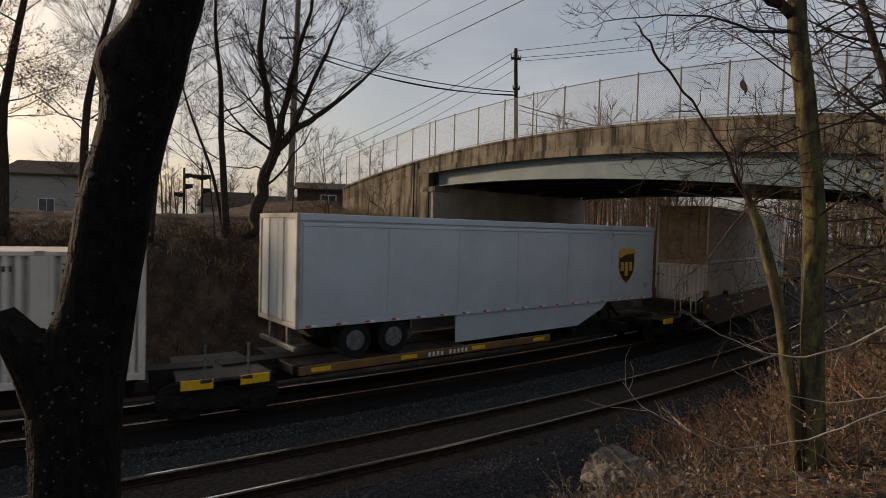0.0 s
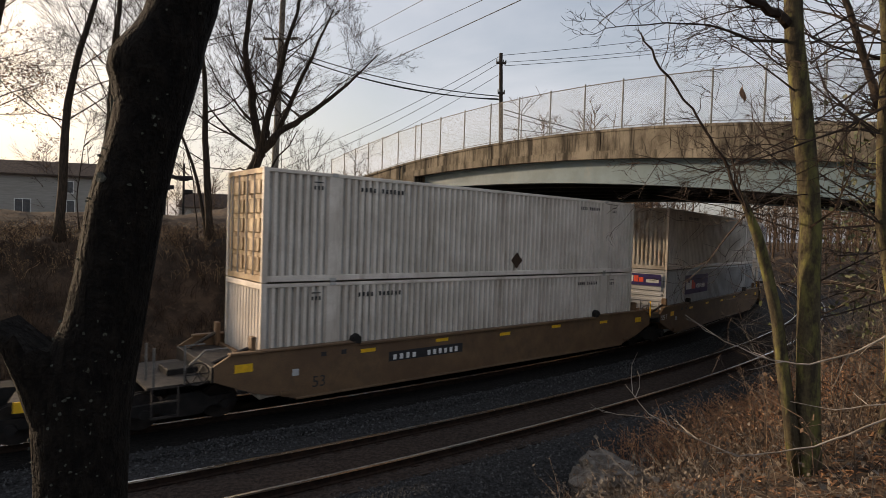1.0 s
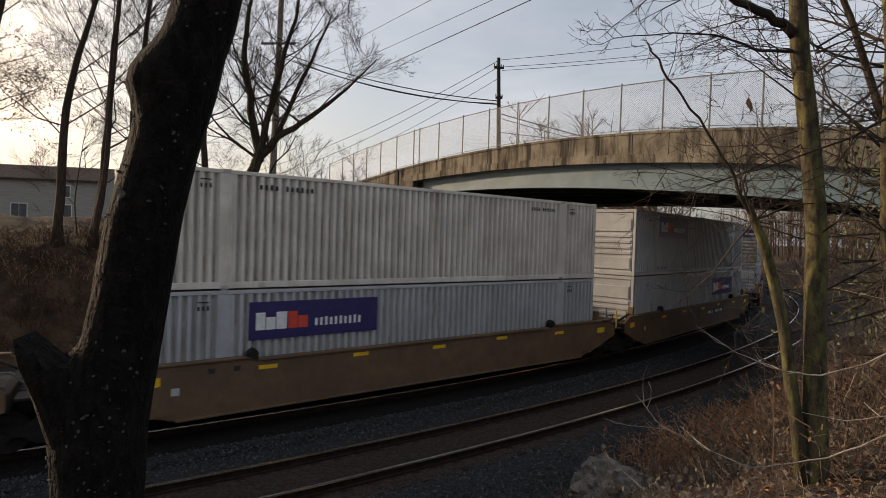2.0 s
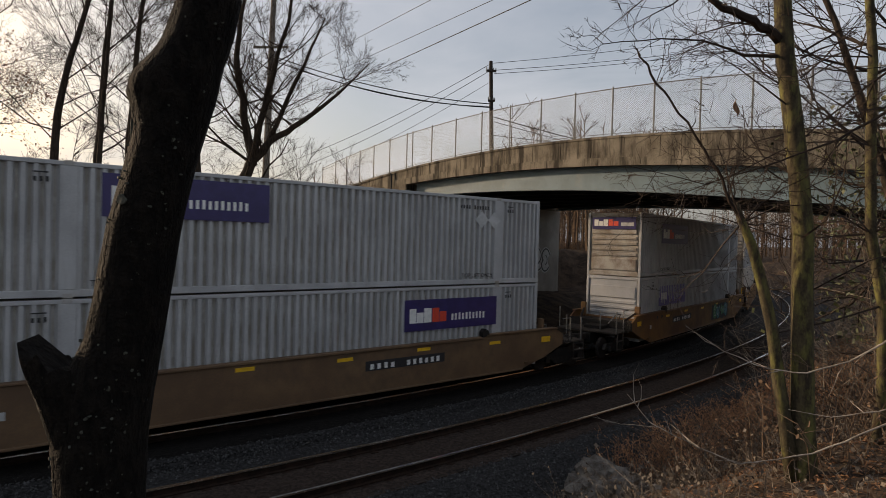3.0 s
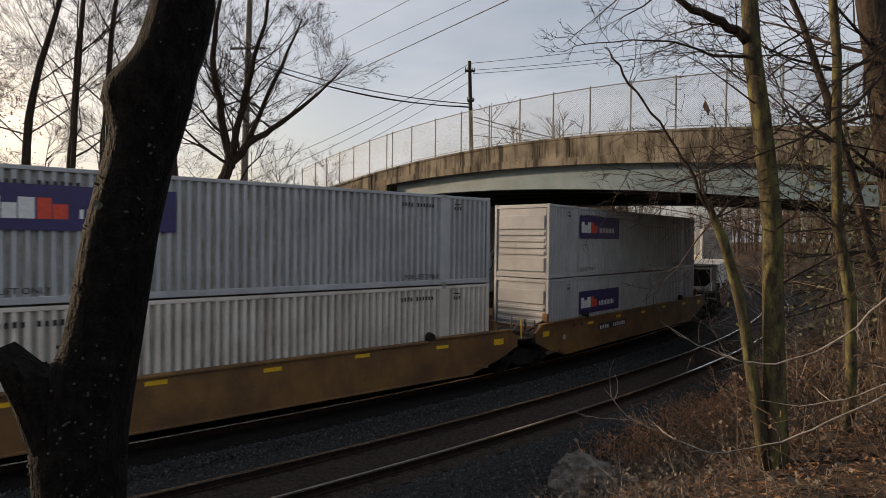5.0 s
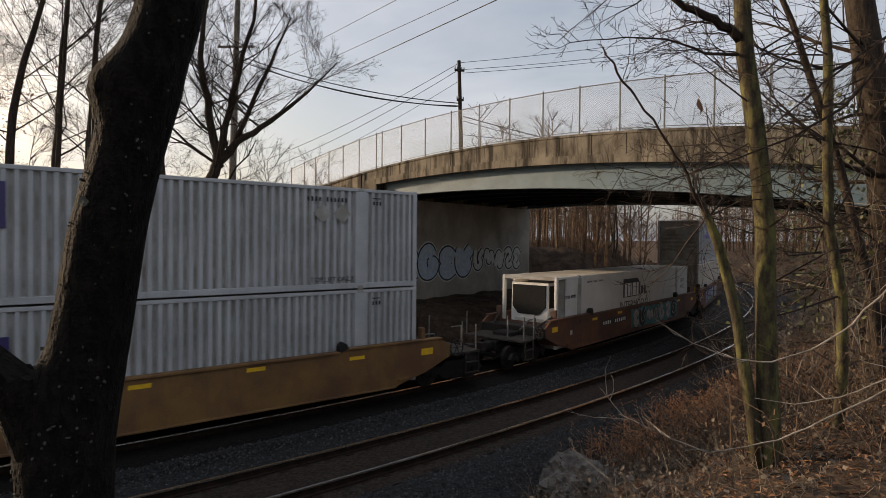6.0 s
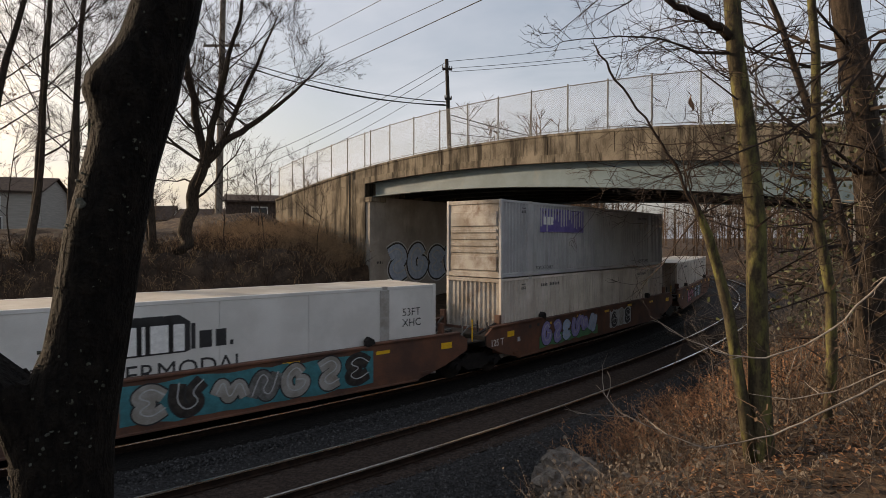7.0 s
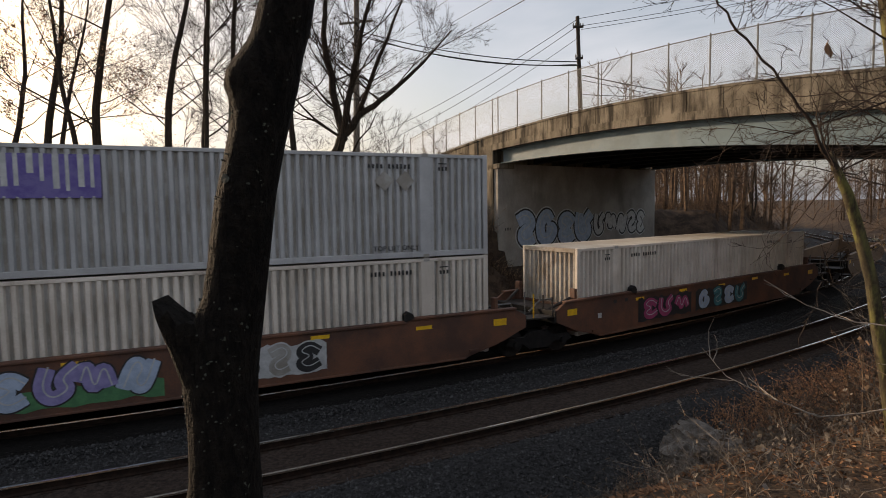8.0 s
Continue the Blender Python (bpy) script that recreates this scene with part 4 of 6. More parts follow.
def trailer(base):
    """A 53 foot van trailer, its doors at the -x end."""
    t = thing("semi_trailer", "pale grey-blue box trailer with brown shield emblem", "trailer")
    z0, z1 = 2.03, 5.02
    part("body", Shape().box(-8.02, 8.05, -1.25, 1.25, z0 + 0.05, z1 - 0.02), M_TRAILER, t)
    for s in (-1, 1):
        y0, y1 = sorted((s * 1.25, s * 1.285))
        xs = [-7.9, -5.3, -2.7, -0.1, 2.5, 5.1, 7.95]
        for a, b in zip(xs, xs[1:]):
            part("side_panel", Shape().box(a, b - 0.012, y0, y1, z0 + 0.20, z1 - 0.34), M_TRAILER, t)
        ya, yb = sorted((s * 1.24, s * 1.30))
        part("top_rail", Shape().box(-8.0, 8.03, ya, yb, z1 - 0.18, z1), M_TRAILER, t, bevel=0.01)
        part("upper_rail", Shape().box(-7.9, 7.95, ya, min(yb, 1.296) if s > 0 else yb, z1 - 0.335, z1 - 0.25), M_TRAILER, t, bevel=0.01)
        rail = part("bottom_rail", Shape().box(-8.0, 8.03, ya, yb, z0, z0 + 0.19), M_TRAILER, t, bevel=0.01)
        if s < 0:
            for i in range(18):
                x = -7.8 + i * 0.88
                part("red_tape", Shape().box(x, x + 0.15, -1.304, -1.30, z0 + 0.03, z0 + 0.08), M_RED, rail)
                part("white_tape", Shape().box(x + 0.15, x + 0.32, -1.304, -1.30, z0 + 0.03, z0 + 0.08), M_WHITE, rail)
        ys = sorted((s * 1.20, s * 1.24))
        part("side_skirt", plate([(-2.7, 1.16), (-2.75, z0), (5.0, z0), (4.6, 1.75), (3.2, 1.22)], *ys), M_TRAILER, t)
        for x in (-6.3, -5.05):
            w = Shape().disc((x, s * 0.98, 1.58), (0, 1, 0), 0.50, 0.52, 26)
            wh = part("tyre", w, M_RUBBER, t, bevel=0.0)
            part("rim", Shape().disc((x, s * 1.245, 1.58), (0, 1, 0), 0.28, 0.02, 20).disc((x, s * 1.25, 1.58), (0, 1, 0), 0.1, 0.06, 12), M_GALV, wh)
        part("landing_leg", Shape().box(5.1, 5.25, s * 0.75 - 0.07, s * 0.75 + 0.07, 1.35, z0), M_DARK, t)
    part("undercarriage", Shape().box(-7.2, -4.0, -0.55, 0.55, 1.6, 2.0), M_DARK, t)
    part("roof", Shape().box(-8.0, 8.03, -1.24, 1.24, z1 - 0.02, z1 + 0.01), M_TRAILER, t)
    for s in (-1, 1):
        y0, y1 = sorted((s * 0.02, s * 1.16))
        d = part("door", Shape().box(-8.06, -8.02, y0, y1, z0 + 0.15, z1 - 0.14), M_TRAILER, t)
        part("locking_bar", Shape().tube([(-8.10, s * 0.5, z0 + 0.1), (-8.10, s * 0.5, z1 - 0.1)], 0.018, 6), M_GALV, d)
        part("door_post", Shape().box(-8.09, -7.98, min(s * 1.17, s * 1.30), max(s * 1.17, s * 1.30), z0, z1), M_POST, t, bevel=0.01)
        part("bumper_bracket", Shape().box(-8.02, -7.94, s * 0.6 - 0.05, s * 0.6 + 0.05, 1.45, z0), M_GALV, t)
    part("door_header", Shape().box(-8.09, -7.98, -1.17, 1.17, z1 - 0.13, z1), M_POST, t, bevel=0.01)
    part("door_sill", Shape().box(-8.09, -7.98, -1.17, 1.17, z0, z0 + 0.14), M_POST, t, bevel=0.01)
    part("bumper", Shape().box(-8.08, -7.96, -1.2, 1.2, 1.42, 1.54), M_GALV, t, bevel=0.015)
    y = -1.287
    def shield(k, cx, cz):
        pts = [(-0.55, 0.62), (-0.3, 0.70), (0.0, 0.74), (0.3, 0.70), (0.55, 0.62), (0.55, 0.0), (0.48, -0.28), (0.3, -0.52), (0.0, -0.74), (-0.3, -0.52), (-0.48, -0.28), (-0.55, 0.0)]
        return [(cx + px * k, cz + pz * k) for px, pz in pts][::-1]
    e = part("emblem", polygon(shield(1.0, 6.1, 3.42), y, 0.003), M_GOLD, t, "brown shield emblem with gold edge")
    part("emblem_field", polygon(shield(0.90, 6.1, 3.40), y - 0.003, 0.003), M_BROWN, e)
    part("emblem_band", polygon([(5.61, 3.72), (5.61, 3.98), (5.85, 4.05), (6.1, 4.07), (6.35, 4.05), (6.59, 3.98), (6.59, 3.92), (6.05, 3.88)], y - 0.006, 0.003), M_GOLD, e)
    for a, b, q0, q1 in ((5.71, 5.91, 3.22, 3.58), (5.99, 6.19, 3.02, 3.58), (6.27, 6.47, 3.22, 3.58)):
        part("emblem_bar", Shape().box(a, b, y - 0.010, y - 0.006, q0, q1), M_GOLD, e)
    ob = part("lettering", letters("53'", 0.24, M_BLACK), None, t)
    ob.matrix_basis = pose(7.35, y - 0.002, z0 + 0.46)
    MOVERS.append((t, base))
    return t


def refrigerated(base, z):
    c = container("white insulated container with black block logo in a brown stack car", (base, z), M_CLEAN_BOX, "upright", M_POST, True, "low containers")
    for o in [o for o in c.children if o.name.startswith("end_wall")]:
        if o.data.vertices[0].co.x < 0:
            bpy.data.objects.remove(o)
    u = part("cooling_unit", plate([(-8.03, 0.2), (-8.03, 1.2), (-7.98, 2.62), (-7.26, 2.62), (-7.26, 0.2)], -0.86, 0.86), M_CLEAN_BOX, c, "white cooling unit with black grille")
    u.matrix_basis = Matrix.Translation((0, 0, z))
    rim = [(-0.78, 1.62), (-0.5, 1.32), (0.5, 1.32), (0.78, 1.62), (0.78, 2.52), (-0.78, 2.52)]
    part("grille", Shape().loft([[(-8.065, y, q) for y, q in rim], [(-7.9, y, q) for y, q in rim]]), M_RUBBER, u, "black air grille")
    part("grille_side", Shape().box(-7.9, -7.4, -0.872, -0.86, 1.6, 2.5), M_RUBBER, u)
    part("lower_cover", Shape().box(-8.05, -8.02, -0.7, 0.7, 0.35, 1.15), M_TRIM_WHITE, u, bevel=0.01)
    for s in (-1, 1):
        part("frame_bar", Shape().box(-8.07, -7.95, min(s * 1.2, s * 1.28), max(s * 1.2, s * 1.28), z + 1.3, z + 1.4), M_POST, c)
    y = -1.284
    # block logo: eight plain slabs, white faces before black shadows
    x = -1.35
    for i, w in enumerate((0.40, 0.40, 0.18, 0.50, 0.36)):
        s = part("logo_shadow", polygon([(x - 0.16, z + 1.62), (x + w - 0.1, z + 1.62), (x + w + 0.02, z + 1.66), (x + w + 0.02, z + 2.34), (x - 0.02 + w - 0.2, z + 2.52), (x - 0.18, z + 2.52)], y, 0.003), M_BLACK, c, "black block shadow")
        part("logo_face", polygon([(x, z + 1.66), (x + w - 0.11, z + 1.66), (x + w - 0.11, z + 2.30), (x, z + 2.30)], y - 0.003, 0.004), M_WHITE, s)
        x += w
    for w, h in ((0.14, 0.62), (0.34, 0.42), (0.3, 0.42), (0.12, 0.12)):
        part("logo_block", polygon([(x + 0.04, z + 1.68), (x + w, z + 1.68), (x + w, z + 1.68 + h), (x + 0.04, z + 1.68 + h)], y, 0.003), M_BLACK, c)
        x += w + 0.05
    ob = part("lettering", letters("INTERMODAL", 0.60, M_BLACK), None, c)
    ob.matrix_basis = pose(-1.9, y + 0.001, z + 1.02)
    for i, (txt, zz) in enumerate((("53FT", 1.95), ("XHC", 1.62))):
        ob = part("lettering", letters(txt, 0.34, M_BLACK), None, c)
        ob.matrix_basis = pose(6.75, y + 0.001, z + zz)
    part("stencil", bars(-7.35, z + 1.98, 0.95, 0.16, 10, NEAR, skip=(4,)), M_BLACK, c, kind="stuff")
    part("stencil", bars(-5.4, z + 2.55, 1.6, 0.09, 16, NEAR, skip=(5, 10)), M_BLACK, c, kind="stuff")
    return c


LOW, HIGH = 0.41, 0.41 + TALL + 0.012
spine_car("X", "dark spine car with yellow markings carrying a container")
box = container("white corrugated container on a dark spine car", (CARS["X"], 1.14), M_WHITE_BOX, "upright", None, False, "low containers")
marks(box, 1.14)
a_car = spine_car("A", "dark spine car with yellow edge beams under a trailer")
hitch(a_car, 6.2)
trailer(CARS["A"])

well_car("B", "tan-brown stack car with yellow reflectors", M_TAN, "coupled", "shared", True, ("53", 0.42, -6.75, M_BLACK, 0.58))
well_car("C", "tan-brown middle stack car with yellow reflectors", M_TAN, "shared", "shared", False, ("125 T", 0.30, -9.15, M_WHITE, 1.12))
well_car("D", "tan-brown end stack car with number panel", M_TAN, "shared", "coupled", True)
e_car = well_car("E", "faded yellow stack car streaked with rust", M_YELLOW_CAR, "coupled", "shared", True)
f_car = well_car("F", "faded yellow middle stack car streaked with rust", M_YELLOW_CAR, "shared", "shared", False, ("125 T", 0.30, -9.15, M_WHITE, 1.12))
g_car = well_car("G", "faded yellow end stack car streaked with rust", M_YELLOW_CAR, "shared", "coupled", True)
h_car = well_car("H", "rust-red stack car with a sprayed side", M_RED_CAR, "coupled", "shared", True, ("53", 0.42, -6.75, M_BLACK, 0.58))
i_car = well_car("I", "rust-red middle stack car with a sprayed side", M_RED_CAR, "shared", "shared", False, ("125 T", 0.34, -9.0, M_WHITE, 0.98))
j_car = well_car("J", "rust-red end stack car with sprayed colours", M_RED_CAR, "shared", "coupled", False)
well_car("K", "empty tan-brown stack car further back in the train", M_TAN, "coupled", "shared")
graffiti(e_car, 2.2, 5.2, 0.48, 1.45, -1.51, (M_GREEN, M_TEAL), 11, None, 4)
graffiti(h_car, -0.9, 5.4, 0.46, 1.52, -1.51, (M_POST, M_DECK, M_POST, M_GALV, M_POST), 23, M_TEAL, 7)
graffiti(i_car, -5.6, -0.8, 0.46, 1.56, -1.51, (M_VIOLET, M_VIOLET, M_BLUE), 31, M_GREEN, 6, None, 0.5)
graffiti(i_car, 0.8, 3.0, 0.50, 1.40, -1.51, (M_BLACK, M_POST), 37, None, 3, M_PALE)
graffiti(j_car, -5.0, -2.0, 0.50, 1.42, -1.51, (M_PINK, M_PINK), 41, None, 3)
graffiti(j_car, -1.4, 2.2, 0.50, 1.40, -1.51, (M_BLUE, M_TEAL), 43, None, 4)

for key, up, lo in (
    ("B", (M_WHITE_BOX, "doors", M_TAN_DOOR, None), (M_WHITE_BOX, "upright", None, None)),
    ("C", (M_WHITE_BOX, "upright", M_RUSTY_END, None), (M_GREY_BOX, "ribbed", None, ("sign", -5.5, 1.62))),
    ("D", (M_GREY_BOX, "ribbed", None, ("sign", -5.5, 1.75)), (M_GREY_BOX, "ribbed", None, ("sign", 2.4, 1.55))),
    ("E", (M_GREY_BOX, "ribbed", M_RUSTY_END, ("sign", -5.6, 1.55)), (M_GREY_BOX, "ribbed", None, ("faded", -5.75, 1.45))),
    ("F", (M_GREY_BOX, "ribbed", M_RUSTY_END, ("sign", -5.65, 1.55)), (M_WHITE_BOX, "upright", M_RUSTY_END, None)),
    ("G", (M_GREY_BOX, "ribbed", None, ("sign", -5.75, 1.58)), (M_GREY_BOX, "ribbed", None, ("sign", -5.7, 1.34))),
    ("I", (M_GREY_BOX, "ribbed", M_RUSTY_END, ("faded", -5.4, 1.72)), (M_WHITE_BOX, "upright", M_RUSTY_END, None)),
):
    for z, (mat, style, end_mat, sign) in ((HIGH, up), (LOW, lo)):
        white = mat is M_WHITE_BOX
        what = ("off-white corrugated container" if white else "grey corrugated container") + (" stacked on top" if z == HIGH else " in a stack car")
        if sign:
            what += " with purple sign" if sign[0] == "sign" else " with faded purple sign"
        elif end_mat:
            what += " with rust-stained end"
        c = container(what, (CARS[key], z), mat, style, end_mat)
        marks(c, z, white or z == HIGH, not white and z == HIGH)
        if sign:
            carrier_sign(c, sign[1], z + sign[2], sign[0] == "faded")
        if style == "ribbed" and (key == "C" or key == "E" and z == HIGH):
            end_sign(c, z)
        if key == "B" and z == HIGH:
            part("placard", polygon([(1.0, z + 0.25), (1.28, z + 0.53), (1.0, z + 0.81), (0.72, z + 0.53)][::-1], NEAR), M_BROWN, c, "dark diamond placard")
        if key in "DEGI" and z == HIGH:
            for x in ((5.35, 5.9) if key == "D" else (4.9, 5.5)):
                part("placard", polygon([(x, z + 1.85), (x + 0.28, z + 2.13), (x, z + 2.41), (x - 0.28, z + 2.13)][::-1], NEAR), M_PALE if key == "D" else M_POST, c, "diamond placard")
refrigerated(CARS["H"], LOW)
box = container("single off-white container with rusty end in a stack car", (CARS["J"], LOW), M_WHITE_BOX, "upright", M_RUSTY_END, False, "low containers")
marks(box, LOW)


# ---- trees and plants ----
M_BARK = material("dark_grey_brown_bark", (0.055, 0.042, 0.032), (0.024, 0.019, 0.015), 0.95, scale=3.0, fine=45, stretch=(6, 6, 1.2), bump=0.9, far=0.02)
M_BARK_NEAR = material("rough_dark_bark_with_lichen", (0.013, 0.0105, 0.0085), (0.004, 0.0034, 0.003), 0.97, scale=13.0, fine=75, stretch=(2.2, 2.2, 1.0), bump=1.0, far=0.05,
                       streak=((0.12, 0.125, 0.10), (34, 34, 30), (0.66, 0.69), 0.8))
M_BARK_MOSS = material("mossy_green_bark", (0.075, 0.063, 0.037), (0.034, 0.028, 0.02), 0.95, scale=4.0, fine=50, stretch=(5, 5, 1.2), bump=0.8, far=0.01,
                       streak=((0.14, 0.135, 0.045), (11, 11, 4), (0.48, 0.64), 0.8))
M_TWIG = material("brown_twig", (0.050, 0.037, 0.029), (0.028, 0.021, 0.018), 0.9, scale=6, bump=0.1)
M_TWIG_PALE = material("pale_grey_twig", (0.25, 0.22, 0.19), (0.13, 0.11, 0.09), 0.8, scale=14, bump=0.2)
M_TWIG_DULL = material("dead_grey_stem", (0.16, 0.135, 0.11), (0.085, 0.07, 0.057), 0.9, scale=9, bump=0.1, per_island=0.4)
M_BRUSH = material("dry_brown_brush", (0.13, 0.088, 0.06), (0.065, 0.045, 0.032), 0.95, scale=3, bump=0.1, per_island=0.4)
# darker copy of M_BRUSH, with the far bank's shade put into the colour
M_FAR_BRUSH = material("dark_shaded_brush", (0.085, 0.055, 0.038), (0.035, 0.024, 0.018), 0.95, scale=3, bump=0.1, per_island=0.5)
M_STRAW = material("dry_russet_weed", (0.44, 0.235, 0.125), (0.26, 0.135, 0.075), 0.9, scale=3, bump=0.1, per_island=0.4)
M_STRAW_PALE = material("bleached_straw", (0.34, 0.235, 0.14), (0.19, 0.13, 0.08), 0.9, scale=3, bump=0.1, per_island=0.45)
M_LEAF = material("fallen_brown_leaf", (0.23, 0.125, 0.068), (0.12, 0.066, 0.039), 0.9, scale=9, bump=0.1, per_island=0.5)
M_IVY = material("olive_evergreen_leaf", (0.075, 0.085, 0.028), (0.045, 0.052, 0.02), 0.6, scale=6, bump=0.1, per_island=0.4)


def grow(rng, thick, thin, start, way, length, radius, level, depth, up=0.25, spread=0.75, wander=0.16, kids=(5, 8), rmin=0.006, taper=0.52):
    n = 7 if level == 0 else (5 if radius > 0.03 else 3)
    pts, rad = [Vector(start)], [radius]
    d = Vector(way).normalized()
    for i in range(n):
        d = (d + Vector((rng.gauss(0, wander), rng.gauss(0, wander), rng.gauss(0, wander) + up * 0.22))).normalized()
        pts.append(pts[-1] + d * length / n)
        rad.append(radius * (1 - 0.72 * (i + 1) / n))
    (thick if radius > 0.035 else thin).tube(pts, rad, 9 if radius > 0.1 else (5 if radius > 0.02 else 3))
    if level >= depth:
        return
    for k in range(rng.randint(*kids)):
        f = rng.uniform(0.28 if level else 0.38, 1.0)
        i = min(int(f * n), n - 1)
        p = pts[i].lerp(pts[i + 1], f * n - i)
        a = (pts[i + 1] - pts[i]).normalized()
        side = a.cross(Vector((rng.gauss(0, 1), rng.gauss(0, 1), rng.gauss(0, 1)))).normalized()
        s = rng.uniform(0.5, 1.0) * spread
        grow(rng, thick, thin, p, (a + side * s).normalized(), length * rng.uniform(0.38, 0.62) * (1.15 - 0.4 * f), max(rad[i] * rng.uniform(taper - 0.1, taper + 0.1), rmin), level + 1, depth, up, spread, wander * 1.1, kids, rmin, taper)


def bare_tree(name, label, base, stems, seed, depth=4, up=0.3, spread=0.75, kids=(4, 7), bark=None, group="bare trees", category="tree", leaves=0):
    """stems: (lean x, lean y, length, radius) of each stem from the base, or a list of (x, y, z, radius) points that it follows."""
    rng = random.Random(seed)
    t = thing(name, label, category, group)
    x, y = base
    z = ground_height(x, y) - 0.25
    trunk, limbs, twigs = Shape(), Shape(), Shape()
    for stem in stems:
        if isinstance(stem, list):
            pts, rad = [], []
            for a, b in zip(stem, stem[1:]):
                for k in range(4):
                    q = [a[j] + (b[j] - a[j]) * k / 4 for j in range(4)]
                    g = q[3] * 0.35
                    pts.append(Vector(q[:3]) + Vector((rng.gauss(0, g), rng.gauss(0, g), 0)))
                    rad.append(q[3])
            pts.append(Vector(stem[-1][:3]))
            rad.append(stem[-1][3])
            n, length, first, count = len(pts) - 1, sum((q - p).length for p, q in zip(pts, pts[1:])), 0.18, (16, 20)
        else:
            lx, ly, length, radius = stem
            n, first, count = 15, 0.24, (12, 16)
            pts, rad = [Vector((x, y, z))], [radius * 1.05]
            d = Vector((lx, ly, 1)).normalized()
            for i in range(n):
                d = (d + Vector((rng.gauss(0, 0.055), rng.gauss(0, 0.055), 0.07))).normalized()
                pts.append(pts[-1] + d * length / n)
                rad.append(radius * 0.66 * (1 - 0.82 * (i + 1) / n))
        trunk.tube(pts, rad, 12, 0.05)
        for k in range(rng.randint(*count)):
            f = rng.uniform(first, 1.0)
            i = min(int(f * n), n - 1)
            p = pts[i].lerp(pts[i + 1], f * n - i)
            ang = rng.uniform(0, math.tau)
            side = Vector((math.cos(ang), math.sin(ang), 0.35 + 0.7 * f))
            grow(rng, limbs, twigs, p, side, length * rng.uniform(0.20, 0.40) * (1.25 - 0.6 * f), max(rad[i] * rng.uniform(0.18, 0.32), 0.012), 1, depth, up, spread, 0.16, kids, 0.0048, 0.44)
    part("trunk", trunk, bark or M_BARK, t, smooth=True)
    if limbs.v:
        part("crown", limbs, bark or M_BARK, t)
    part("twig_spray", twigs, M_TWIG, t, kind="stuff")
    if leaves:
        sh, low = Shape(), [q for q in twigs.v if q[2] < z + 7.5]
        for _ in range(leaves):
            c = Vector(rng.choice(low))
            for _ in range(3):
                e = c + Vector((rng.gauss(0, 0.12), rng.gauss(0, 0.12), rng.gauss(0, 0.10)))
                d1, d2 = [Vector((rng.gauss(0, 1), rng.gauss(0, 1), rng.gauss(0, 1))).normalized() * rng.uniform(0.03, 0.06) for _ in range(2)]
                sh.add([e - d1, e + d2, e + d1, e - d2], [(0, 1, 2, 3)])
        part("dead_leaves", sh, M_LEAF, t, "brown leaves still hanging", kind="stuff")
    return t


# trees on the far bank
for i, (x, y, stems, dp) in enumerate((
    (-16.2, 21.6, ((0.02, 0.0, 15.0, 0.30), (-0.25, 0.05, 13.0, 0.2)), 4),
    (-13.6, 22.2, ((0.03, 0.0, 16.0, 0.26),), 4),
    (-12.5, 22.4, ((0.05, 0.0, 15.0, 0.25), (0.16, 0.0, 14.0, 0.18)), 4),
    (-11.3, 22.6, ((0.06, 0.1, 15.0, 0.25), (0.24, 0.0, 12.0, 0.16)), 4),
    (-19.5, 23.0, ((-0.05, 0.0, 14.0, 0.30), (0.25, 0.0, 11.0, 0.2)), 4),
    (-9.3, 25.6, ((-0.08, 0.0, 14.0, 0.26), (-0.26, 0.0, 11.0, 0.13)), 4),
    (-8.3, 25.8, (
        [(-8.35, 25.8, 4.0, 0.30), (-7.95, 25.8, 6.0, 0.26), (-7.25, 25.8, 8.0, 0.22), (-6.5, 25.9, 8.9, 0.15), (-5.2, 26.1, 9.8, 0.11), (-3.6, 26.2, 11.2, 0.06), (-2.3, 26.3, 12.6, 0.02)],
        [(-7.3, 25.8, 7.8, 0.20), (-7.6, 25.8, 10.0, 0.16), (-8.1, 25.9, 12.6, 0.12), (-7.7, 26.0, 16.0, 0.05)],
        [(-7.2, 25.8, 8.1, 0.16), (-6.6, 25.7, 11.0, 0.12), (-5.8, 25.6, 14.0, 0.07), (-5.4, 25.6, 17.0, 0.03)],
        [(-6.7, 25.85, 8.7, 0.12), (-5.4, 25.6, 11.4, 0.08), (-4.2, 25.5, 14.2, 0.03)]), 4),
    (-24.5, 26.0, ((0.1, 0.0, 13.0, 0.25),), 4),
)):
    bare_tree("tree", ("tall bare tree with forked dark trunk on the far bank" if len(stems) > 1 else "tall bare tree with slender trunk on the far bank"), (x, y), stems, 100 + i, dp, leaves=(420 if i in (0, 4) else 0))
for i, (x, y, h) in enumerate(((-7.2, 28.5, 6.0), (-5.6, 29.4, 5.0), (-10.4, 27.0, 6.5), (-6.6, 33.0, 5.5), (-3.2, 31.9, 4.4), (-14.8, 25.5, 6.0), (-4.4, 34.4, 5.2))):
    bare_tree("sapling", "thin bare sapling among brush by the wall", (x, y), ((random.uniform(-0.1, 0.1), 0, h, 0.05),), 200 + i, 3, group="bare saplings", category="sapling")

bare_tree("tree", "distant bare tree seen through the bridge fence", (22.3, 55.5), ((0.0, 0.0, 13.5, 0.22), (0.22, 0.0, 11.5, 0.14), (-0.2, 0.0, 11.0, 0.13)), 131, 3, kids=(6, 9))

